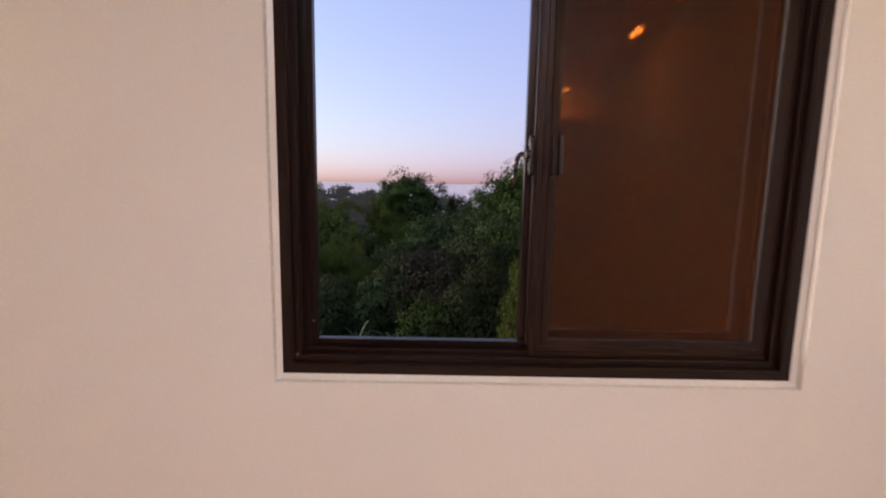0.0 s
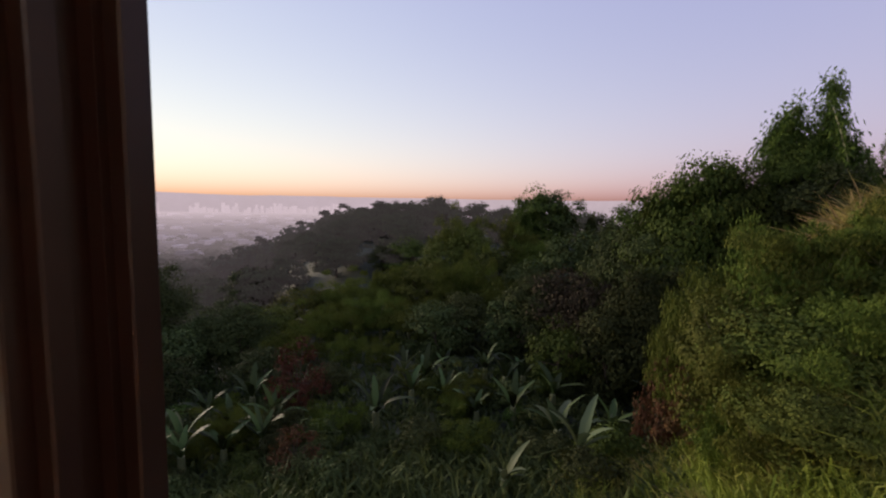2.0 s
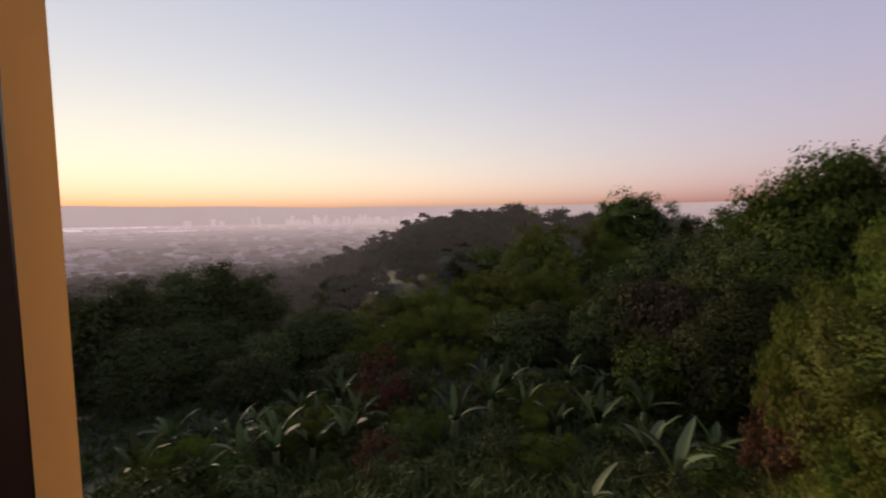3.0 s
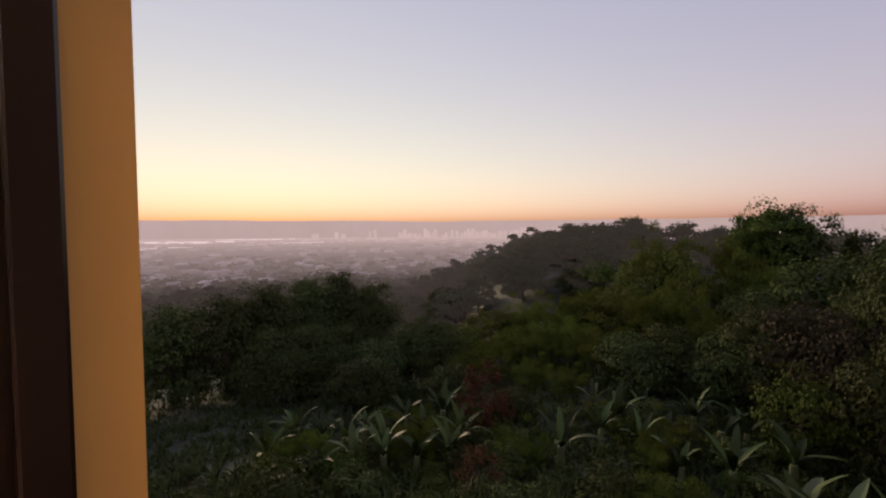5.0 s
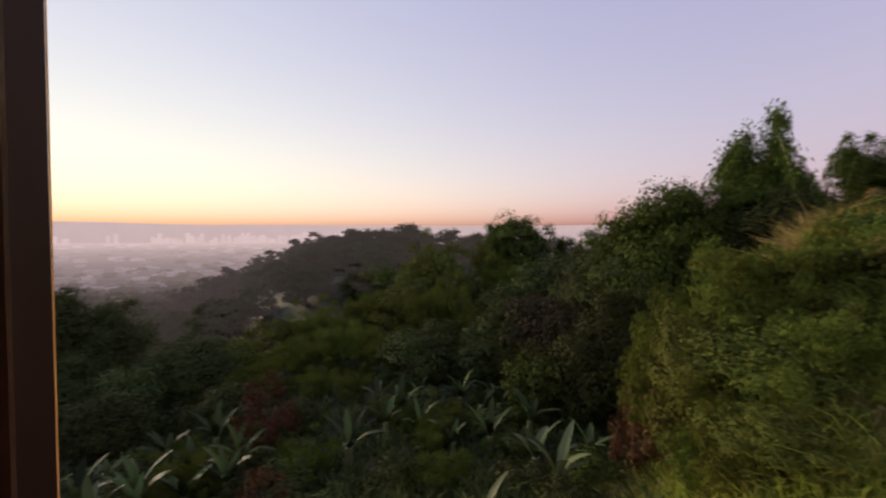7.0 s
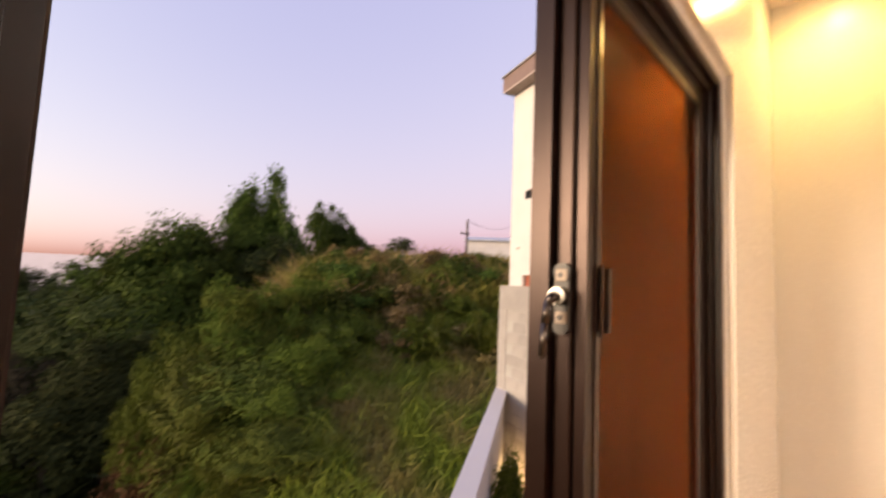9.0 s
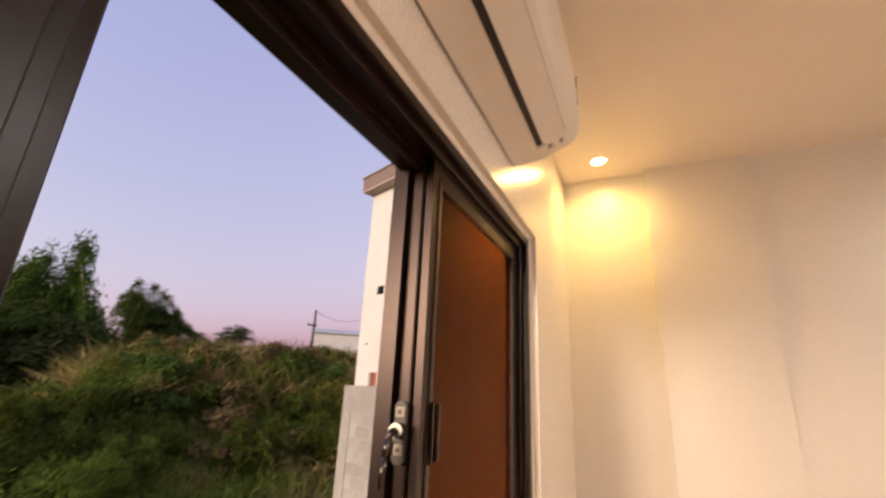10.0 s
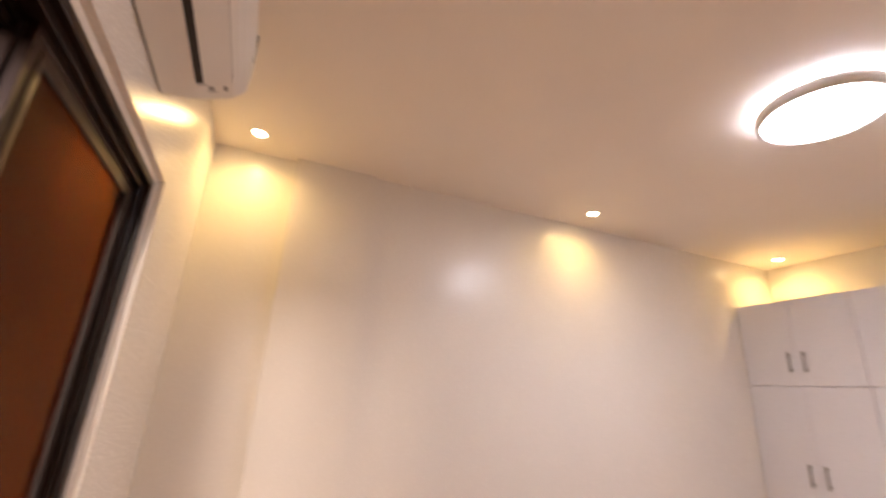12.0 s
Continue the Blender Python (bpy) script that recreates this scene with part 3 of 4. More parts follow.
# ---- neighbours: parapet, block wall, tall house ----
def along(o, u, s, z, n=(0, 0), d=0.0):
    return Vector((o[0] + u[0] * s + n[0] * d, o[1] + u[1] * s + n[1] * d, z))


def wall_box(bm, o, u, n, s0, s1, z0, z1, d0, d1):
    """A box in a wall's own directions: along it, up, and out of it."""
    v = [bm.verts.new(along(o, u, s, z, n, d)) for s in (s0, s1) for z in (z0, z1) for d in (d0, d1)]
    fl = [bm.faces.new([v[i] for i in f]) for f in ((0, 1, 3, 2), (4, 6, 7, 5), (0, 4, 5, 1), (2, 3, 7, 6), (0, 2, 6, 4), (1, 5, 7, 3))]
    bmesh.ops.recalc_face_normals(bm, faces=fl)


def wall_piece(*a):
    bm = bmesh.new()
    wall_box(bm, *a)
    return bm


PO, PU = (1.2, 1.564), (0.8499, 0.5270)
PN = (-0.5270, 0.8499)
par = thing("parapet_wall", (0, 0, 0), "white rendered parapet wall along a terrace", "wall")
tagged(par, kind="structure")
part("wall", wall_piece(PO, PU, PN, 0, 6.15, -6.5, -0.43, -0.16, 0.0), WHITE_RENDER, par)
part("coping", wall_piece(PO, PU, PN, -0.01, 6.16, -0.43, -0.36, -0.19, 0.03), WHITE_RENDER, par, "white coping")
bm = bmesh.new()
v = [bm.verts.new(c) for c in ((1.2, 0.2, -2.6), (4.7, 0.2, -2.6), (6.5, 4.75, -2.6), (1.25, 1.50, -2.6))]
w = [bm.verts.new((c.co.x, c.co.y, -6.5)) for c in v]
bm.faces.new(v)
for i in range(4):
    bm.faces.new((v[i], w[i], w[(i + 1) % 4], v[(i + 1) % 4]))
structure("terrace", bm, TERRACE, "grey cement terrace below the window")

BO, BU, BN = (6.44, 4.82), (-0.375, -0.927), (-0.927, 0.375)
blockwall = tagged(mesh_object("block_wall", wall_piece(BO, BU, BN, 0, 5.0, -3.2, 1.56, -0.17, -0.006), MORTAR), "grey concrete block wall with a plastered top course", "wall", kind="structure")
part("plaster_cap", wall_piece(BO, BU, BN, -0.01, 5.0, 1.12, 1.575, -0.18, 0.006), BLOCK, blockwall, "plain plastered band")
part("corner_post", wall_piece(BO, BU, BN, -0.012, 0.26, -3.2, 1.118, -0.18, 0.008), BLOCK, blockwall, "plastered end post")
one = bmesh.new()
wall_box(one, (0, 0), BU, BN, 0.006, 0.394, 0.006, 0.194, -0.10, 0.0)
edges = [e for e in one.edges]
bmesh.ops.bevel(one, geom=edges, offset=0.006, segments=1, affect="EDGES")
block_mesh = bpy.data.meshes.new("block")
one.to_mesh(block_mesh)
one.free()
block_mesh.materials.append(BLOCK)
brng = random.Random(3)
for c in range(19):
    z = 1.115 - 0.2 * (c + 1)
    for k in range(11):
        s = 0.27 + 0.4 * k + (0.2 if c % 2 else 0.0)
        if s + 0.4 > 5.0:
            continue
        o = new("block", block_mesh)
        o.parent = blockwall
        o.location = along(BO, BU, s, z, BN, brng.uniform(-0.004, 0.004))

# small up-and-down light on the parapet's inner face
lo = along(PO, PU, 5.3, -1.58, PN, -0.165)
wl_ = thing("wall_light", lo, "small lit up-and-down garden wall light", "wall light")
part("housing", box_bm(-0.035, 0.035, -0.07, 0.005, -0.05, 0.05, bevel=0.008), IRON, wl_)
for dz in (-0.056, 0.056):
    part("bulb", tube_bm((0, -0.035, dz - 0.004), (0, -0.035, dz + 0.004), 0.026, sides=14), GARDEN_GLOW, wl_, "glowing lens")
gl = new("wall_light_glow", bpy.data.lights.new("wall_light_glow", "POINT"))
gl.data.energy, gl.data.color, gl.data.shadow_soft_size = 1.6, (1.0, 0.66, 0.33), 0.03
gl.location = (lo.x + 0.06, lo.y - 0.10, lo.z)

FO, FU, FN = (14.129, 10.076), (-0.375, -0.927), (-0.927, 0.375)


def facade(sx0, sx1, z0, z1, d0, d1):
    return wall_piece(FO, FU, FN, sx0, sx1, z0, z1, d0, d1)


def tall_house():
    h = thing("tall_house", (0, 0, 0), "narrow white three-storey house with brown roof edge", "house")
    bm = bmesh.new()
    cuts = [(0.90, 1.42, 1.50, 2.01), (0.95, 1.40, 4.98, 5.31), (1.46, 3.3, 7.22, 8.35), (2.68, 3.7, 3.85, 5.31)]
    ss = sorted({0.0, 6.0} | {c for q in cuts for c in q[:2]})
    zs = sorted({-4.0, 9.55} | {c for q in cuts for c in q[2:]})
    for a, b in zip(ss, ss[1:]):
        for c, d in zip(zs, zs[1:]):
            if not any(q[0] <= a and b <= q[1] and q[2] <= c and d <= q[3] for q in cuts):
                wall_box(bm, FO, FU, FN, a, b, c, d, -0.2, 0)
    wall_box(bm, FO, FU, FN, 0, 6, -4, 9.55, -7.0, -0.45)
    part("wall", bm, WHITE_RENDER, h, "white rendered wall")
    part("door", facade(0.98, 1.42, 1.50, 2.0, -0.16, -0.12), DOOR_RED, h, "rust red door")
    part("door_frame", facade(0.90, 0.98, 1.50, 2.01, -0.18, -0.04), SOFFIT, h)
    for s0, s1, z0, z1 in cuts[1:]:
        wnd = part("window", facade(s0 + 0.04, s1 - 0.04, z0 + 0.04, z1 - 0.04, -0.17, -0.14), WINDOW_DARK, h, "dark glazed window")
        fr = bmesh.new()
        for q in ((s0, s1, z0, z0 + 0.05), (s0, s1, z1 - 0.05, z1), (s0, s0 + 0.05, z0, z1), (s1 - 0.05, s1, z0, z1), ((s0 + s1) / 2 - 0.02, (s0 + s1) / 2 + 0.02, z0, z1)):
            wall_box(fr, FO, FU, FN, *q, -0.13, -0.07)
        part("window_frame", fr, IRON, wnd)
    for z in (3.7, 6.8):
        part("ledge", facade(2.2, 6.0, z - 0.12, z, 0.002, 0.55), WHITE_RENDER, h, "thin concrete ledge")
    for s0, z0, n in ((2.62, 3.95, 6), (3.05, 7.25, 6)):
        g = bmesh.new()
        for i in range(n):
            wall_box(g, FO, FU, FN, s0, s0 + 1.4, z0 + i * 0.19, z0 + i * 0.19 + 0.03, 0.42, 0.45)
        for i in range(5):
            wall_box(g, FO, FU, FN, s0 + i * 0.34, s0 + i * 0.34 + 0.025, z0 - 0.15, z0 + 1.0, 0.40, 0.42)
        for s in (s0, s0 + 1.36):
            wall_box(g, FO, FU, FN, s, s + 0.03, z0, z0 + 0.03, 0, 0.45)
        part("window_grille", g, IRON, h, "black iron window grille")
    for s, z in ((0.52, 3.05), (1.55, 2.95), (2.1, 4.4)):
        part("spout", facade(s, s + 0.14, z, z + 0.05, 0.0, 0.06), GREY_PLASTIC, h)
    roof = part("roof", facade(-0.12, 6.3, 9.62, 10.22, -7.2, 0.50), ROOF_BROWN, h, "brown roof fascia")
    part("soffit", facade(-0.08, 6.2, 9.552, 9.618, -7.1, 0.50), SOFFIT, roof, "boarded soffit")
    part("flashing", facade(-0.16, 6.35, 10.22, 10.29, -7.3, 0.56), GREY_PLASTIC, roof)
    return h


tall_house()


def small_house(x, y, z, wx, wy, hgt, turn, rise, roof_mat, label, panes=True):
    """A plain far house: walls, a pitched sheet roof, windows."""
    h = thing("house", (x, y, z), label, "house", "", turn)
    part("wall", box_bm(-wx / 2, wx / 2, -wy / 2, wy / 2, -6, hgt), WHITE_RENDER, h)
    bm = bmesh.new()
    e = 0.35
    pts = [(-wy / 2 - e, hgt - 0.05), (wy / 2 + e, hgt + rise), (wy / 2 + e, hgt + rise + 0.15), (-wy / 2 - e, hgt + 0.1)]
    r = extrude_profile(pts, -wx / 2 - e, wx / 2 + e)
    bm.free()
    part("roof", r, roof_mat, h)
    for k in (-0.28, 0.22) if panes else ():
        part("window", box_bm(wx * k - 0.5, wx * k + 0.5, -wy / 2 - 0.03, -wy / 2 + 0.02, hgt * 0.35, hgt * 0.75), WINDOW_DARK, h)
    return h


b = radians(52.2)
small_house(58 * math.sin(b), 58 * math.cos(b), 3.4, 6.5, 5, 3.9, -52, 0.9, ROOF_SHEET, "plain white house beyond the grassy bank", False)
for x, y, top, w, t in ((7.0, 62, -5.3, 4.5, 20), (2.2, 33, -9.2, 1.5, 15)):
    small_house(x, y, top - 3, w, w * 0.7, 2.6, t, 0.5, ROOF_SHEET, "small hut with a pale sheet roof among trees")
for x, y, s in ((-250, 112, 1.0), (-243, 124, 0.8), (-262, 118, 1.1), (-236, 110, 0.7), (-255, 132, 0.8), (-270, 108, 1.0), (-122, 190, 0.9), (-118, 196, 0.6)):
    small_house(x, y, -37.5 if x < -200 else -24, 11 * s, 7 * s, 3.5, rng.uniform(0, 90), 0.8, ROOF_SHEET, "house with a pale sheet roof on the wooded slope")
for x, y in ((30.0, 26.3), (62.0, 44.0)):
    pl = thing("utility_pole", (x, y, ground_z(x, y)), "weathered wooden utility pole with a crossarm", "utility pole")
    top = 7.65 - ground_z(30.0, 26.3)
    part("post", tube_bm((0, 0, -0.5), (0, 0, top), 0.15, 0.10, sides=12), POLE_WOOD, pl)
    part("crossarm", box_bm(-0.9, 0.3, -0.05, 0.05, top - 1.45, top - 1.33), POLE_WOOD, pl)
    for k in (-0.8, -0.4, 0.2):
        part("insulator", tube_bm((k, 0, top - 1.33), (k, 0, top - 1.17), 0.04, sides=8), GREY_PLASTIC, pl)
cable = bmesh.new()
pa, pb = Vector((30.2, 26.3, 7.5)), Vector((62, 44, ground_z(62, 44) + 8))
prev = pa
for i in range(1, 17):
    t = i / 16
    q = pa.lerp(pb, t) - Vector((0, 0, 3.0 * t * (1 - t)))
    add_tube(cable, prev, q, 0.022, sides=5)
    prev = q
tagged(mesh_object("power_cable", cable, IRON), "thin black cable between two poles", "cable")

# ---- plants ----
def leaf_quads(centres, axes, normals, length, width, nprng):
    """Diamond leaves: arrays of centre, long axis and face normal to vertices and faces."""
    n = len(centres)
    L = length * nprng.uniform(0.6, 1.3, (n, 1))
    W = width * nprng.uniform(0.6, 1.3, (n, 1))
    side = np.cross(axes, normals)
    side /= np.linalg.norm(side, axis=1, keepdims=True) + 1e-9
    droop = np.array((0, 0, -1.0)) * L * 0.18
    v = np.stack((centres - axes * L * 0.5, centres + side * W * 0.5 + normals * W * 0.1, centres + axes * L * 0.5 + droop, centres - side * W * 0.5 + normals * W * 0.1), 1).reshape(-1, 3)
    return v, np.arange(4 * n).reshape(-1, 4)


def unit(a):
    return a / (np.linalg.norm(a, axis=1, keepdims=True) + 1e-9)


def crown_mesh(name, seed, radius, height, clumps, per, leaf, mat, base=0.04, spread=0.36, aspect=0.55, ragged=0.25, hang=0.0):
    """A crown of many small leaves, gathered in clumps with gaps between."""
    g = np.random.RandomState(seed)
    d = unit(g.normal(size=(clumps, 3)))
    d[:, 2] = d[:, 2] + 0.25
    d = unit(d)
    rad = g.uniform(0.55, 1.0, (clumps, 1)) * (1 + ragged * g.normal(size=(clumps, 1)) * 0.6)
    cc = d * rad * np.array((radius, radius, height * (1 - base) * 0.55))
    cc[:, 2] += height * (base + (1 - base) * 0.48)
    size = radius * spread * g.uniform(0.6, 1.35, (clumps, 1))
    k = np.repeat(np.arange(clumps), per)
    ld = unit(g.normal(size=(len(k), 3)))
    ld[:, 2] = np.abs(ld[:, 2]) * 0.9 - 0.2
    c = cc[k] + unit(ld) * size[k] * g.uniform(0.45, 1.08, (len(k), 1)) * np.array((1, 1, 0.75 + 0.4 * hang))
    nrm = unit(unit(ld) + 0.28 * g.normal(size=ld.shape) + 0.5 * d[k] + np.array((0, 0, 0.3)))
    ax = unit(unit(np.cross(nrm, g.normal(size=nrm.shape))) - np.array((0, 0, 1.3 * hang)))
    v, f = leaf_quads(c, ax, nrm, leaf, leaf * aspect, g)
    return quads_mesh(name, v, f, mat), cc


def tree_proto(seed, radius, height, clumps, per, leaf, mat, label, base=0.04, trunk=True, kind="tree", **kw):
    t = thing(kind, (0, 0, -500), label, kind)
    me, cc = crown_mesh("crown", seed, radius, height, clumps, per, leaf, mat, base, **kw)
    c = new("crown", me)
    c.parent = t
    if trunk:
        bm = bmesh.new()
        g = random.Random(seed)
        prev, rad = Vector((0, 0, -0.6)), height * 0.030
        for i in range(4):
            q = Vector((g.uniform(-1, 1) * radius * 0.08, g.uniform(-1, 1) * radius * 0.08, height * (0.2 + 0.18 * i)))
            add_tube(bm, prev, q, rad, rad * 0.75, 8)
            prev, rad = q, rad * 0.75
        for i in range(0, len(cc), max(1, len(cc) // 8)):
            s = Vector((0, 0, height * g.uniform(0.25, 0.55)))
            add_tube(bm, s, Vector(cc[i]), height * 0.010, height * 0.003, 5)
        if kind == "bamboo_clump":
            tagged(part("stem", bm, CULM, t, "thin green stems"), kind="stuff")
        else:
            part("trunk", bm, BARK, t, "dark trunk and limbs")
    return t


def bamboo_proto(seed, radius, height, culms, per, leaf, mat, label, plume=0.27, taper=0.45, arch=0.42):
    """A bamboo clump: arching culms with feathery sprays along their upper two thirds."""
    t = thing("bamboo_clump", (0, 0, -500), label, "bamboo")
    g = np.random.RandomState(seed)
    bm = bmesh.new()
    C, A, N = [], [], []
    for i in range(culms):
        a = g.uniform(0, math.tau)
        out = radius * g.uniform(0.25, 1.0)
        h = height * g.uniform(0.55, 1.0) * (1.0 - 0.12 * out / radius)
        base = np.array((math.cos(a), math.sin(a), 0)) * radius * 0.22 * g.uniform(0.2, 1)
        dirv = np.array((math.cos(a), math.sin(a), 0))
        path = []
        for s in np.linspace(0, 1, 7):
            droop = -arch * h * max(0, s - 0.62) / 0.38 * (out / radius)
            path.append(base + dirv * out * s ** 2.2 + np.array((0, 0, h * math.sin(s * 1.45) / math.sin(1.45) + droop)))
        for p, q in zip(path, path[1:]):
            add_tube(bm, Vector(p), Vector(q), 0.0045, 0.003, 3)
        m = per
        s = g.uniform(0.10, 1.0, m) ** (0.8 if taper < 0.7 else 1.0)
        idx = np.clip((s * 6).astype(int), 0, 5)
        P = np.array(path)
        pos = P[idx] + (P[idx + 1] - P[idx]) * (s * 6 - idx)[:, None]
        w = radius * plume * (1.05 - taper * s)[:, None]
        off = unit(g.normal(size=(m, 3))) * w * g.uniform(0.1, 1.1, (m, 1))
        off[:, 2] -= 0.25 * np.abs(off[:, 0] + off[:, 1])
        C.append(pos + off)
        ax = unit(unit(off) + 0.5 * g.normal(size=(m, 3)) + np.array((0, 0, -0.55)))
        A.append(ax)
        N.append(unit(np.cross(ax, g.normal(size=(m, 3)))))
    v, f = leaf_quads(np.concatenate(C), np.concatenate(A), np.concatenate(N), leaf, leaf * 0.28, g)
    c = new("foliage", quads_mesh("foliage", v, f, mat))
    c.parent = t
    tagged(part("stem", bm, CULM, t, "thin arching green stems"), kind="stuff")
    return t


def banana_proto(seed, leaves, length, label, stem=1.6, pale=0):
    t = thing("banana_plant", (0, 0, -500), label, "banana plant")
    g = random.Random(seed)
    part("stem", tube_bm((0, 0, -0.4), (0, 0, stem), 0.13, 0.07, sides=10), BANANA_STEM, t)
    for i in range(leaves):
        a = i * 2.4 + g.uniform(-0.4, 0.4)
        up = radians(g.uniform(50, 88))
        L, W = length * g.uniform(0.55, 1.15), length * g.uniform(0.13, 0.20)
        vs_, fs_ = [], []
        n = 9
        p, ang = Vector((0, 0, stem - 0.1)), up
        for k in range(n + 1):
            s = k / n
            half = W * (0.08 if s < 0.12 else (math.sin(math.pi * min(1, (s - 0.1) / 0.9) ** 0.75) ** 0.7 + 0.02)) / 2 * 1.0
            side = Vector((-math.sin(a), math.cos(a), 0))
            fold = Vector((0, 0, 0.35 * half))
            jag = g.uniform(0.82, 1.05)
            vs_ += [tuple(p + side * half * jag + fold), tuple(p), tuple(p - side * half * jag + fold)]
            if k:
                b_ = 3 * (k - 1)
                fs_ += [(b_, b_ + 1, b_ + 4, b_ + 3), (b_ + 1, b_ + 2, b_ + 5, b_ + 4)]
            p = p + Vector((math.cos(a) * math.cos(ang), math.sin(a) * math.cos(ang), math.sin(ang))) * (L / n)
            ang -= radians(g.uniform(3, 15)) * (1.2 - 0.5 * math.sin(up))
        o = new("leaf", quads_mesh("leaf", vs_, fs_, BANANA_PALE if i < pale else BANANA, True))
        o.parent = t
    return t


def at_bearing(b, r, z=None):
    x, y = r * math.sin(radians(b)), r * math.cos(radians(b))
    return x, y, (ground_z(x, y) if z is None else z)


def plant(proto, x, y, height_scale, wide=None, turn=None, sink=0.15, z=None, label="", group=""):
    wide = height_scale if wide is None else wide
    o = copy_thing(proto, pose(x, y, (ground_z(x, y) if z is None else z) - sink, 0, 0, prng.uniform(0, 360) if turn is None else turn))
    o.scale = (wide, wide, height_scale)
    o.rotation_euler[2] = radians(prng.uniform(0, 360) if turn is None else turn)
    if label or group:
        tagged(o, label, group=group)
    return o


prng = random.Random(11)
# prototypes one unit high stand for heights in metres
NEAR = [tree_proto(21 + i, 0.50, 1.0, 110, 150, 0.031, m, l, aspect=0.7) for i, (m, l) in enumerate(((LEAF_A, "green broadleaf tree on the slope"), (LEAF_C, "dark dense broadleaf tree on the slope"), (LEAF_D, "yellow-green leafy thicket tree")))]
MID = [tree_proto(41 + i, 0.52, 1.0, 60, 84, 0.048, m, l, aspect=0.7) for i, (m, l) in enumerate(((LEAF_A, "green broadleaf tree on the wooded hill"), (LEAF_C, "dark broadleaf tree on the wooded hill"), (LEAF_A, "round green tree on the wooded hill"), (LEAF_D, "light green tree on the wooded hill")))]
BROWN_TREE = tree_proto(47, 0.52, 1.0, 60, 84, 0.048, LEAF_BROWN, "brownish half-dry tree on the slope", aspect=0.7)
PLUME = [tree_proto(31 + i, 0.50, 1.0, 64, 210, 0.038, LEAF_B, "rounded feathery bamboo clump on the slope", kind="bamboo_clump", aspect=0.30, spread=0.24, ragged=0.5, hang=1.0) for i in range(2)]
# ridge crowns use the leaf colour with painted haze glow
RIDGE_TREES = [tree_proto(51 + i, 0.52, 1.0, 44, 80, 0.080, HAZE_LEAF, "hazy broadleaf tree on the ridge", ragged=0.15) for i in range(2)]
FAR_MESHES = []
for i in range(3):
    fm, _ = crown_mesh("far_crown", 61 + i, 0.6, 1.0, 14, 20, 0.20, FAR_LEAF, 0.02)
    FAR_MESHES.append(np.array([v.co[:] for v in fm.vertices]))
    bpy.data.meshes.remove(fm)
SHRUB = [tree_proto(71 + i, 0.5, 1.0, 26, 52, 0.085, m, l, trunk=False, kind="shrub") for i, (m, l) in enumerate(((LEAF_A, "green leafy shrub on the slope"), (LEAF_C, "dark leafy shrub on the slope"), (LEAF_D, "yellow-green leafy shrub on the slope"), (LEAF_DRY, "dry straw-coloured shrub on the bank")))]
BAM = [bamboo_proto(81 + i, 0.42, 1.0, 34, 200, 0.048, LEAF_B, "feathery arching bamboo clump", 0.32, 0.6) for i in range(2)]
BAM_SKY = [bamboo_proto(91 + i, 0.46, 1.0, 34, 620, 0.034, LEAF_A, "tall dark bamboo clump against the sky", 0.46, 0.84, 0.60) for i in range(2)]
BAN = [banana_proto(101 + i, 6 + i, 1.0, "banana plant with long pale leaves", 0.62) for i in range(4)]
BAN_PALE = [banana_proto(121 + i, 6 + i, 1.0, "banana plant with bright upright leaves", 0.62, 4 - i) for i in range(2)]
RED = tree_proto(111, 0.55, 1.0, 26, 60, 0.07, LEAF_RED, "rusty red dying shrub", base=0.05, kind="shrub")
protos = NEAR + MID + PLUME + [BROWN_TREE] + SHRUB + RIDGE_TREES + BAM + BAM_SKY + BAN + BAN_PALE + [RED]


EYE = 1.54


def tree_to(proto, b, r, top, wide=None, **k):
    """Plants a tree at a bearing and distance so that its crown reaches the height top."""
    x, y, z = at_bearing(b, r)
    h = max(top - z, 1.0)
    return plant(proto, x, y, h, min(wide, 1.2 * h), **k)


def tree_el(proto, b, r, el, wide, **k):
    """As tree_to, with the top given as degrees above the window's level horizon."""
    return tree_to(proto, b, r, EYE + r * math.tan(radians(el)), wide, **k)


# the tall clumps by the grassy bank
for b_, r_, el_, w_, p_ in ((10.6, 33, 9.6, 8.5, BAM_SKY[1]), (13.6, 34, 11.2, 9.0, BAM_SKY[0]), (17.0, 35, 11.6, 8.0, BAM_SKY[1]), (22.3, 35, 17.5, 8.0, BAM_SKY[0]), (24.6, 36, 10.5, 7.0, BAM_SKY[1]), (30.2, 40, 11.8, 6.0, BAM_SKY[0]), (33.0, 41, 9.0, 5.0, BAM_SKY[1]),
                            (12.5, 32, 3.8, 6.0, NEAR[0]), (16.0, 33, 4.2, 5.6, NEAR[0]), (21.8, 34, 7.4, 4.0, NEAR[0]), (23.4, 33, 4.6, 5.0, NEAR[1]), (9.6, 34, 1.6, 5.0, NEAR[0]), (30.6, 40, 7.0, 3.4, MID[0])):
    tree_el(p_, b_, r_, el_, w_)
tree_el(MID[1], 40.0, 46, 5.9, 4.6)
tree_el(MID[1], 36.0, 52, 4.8, 5.0)
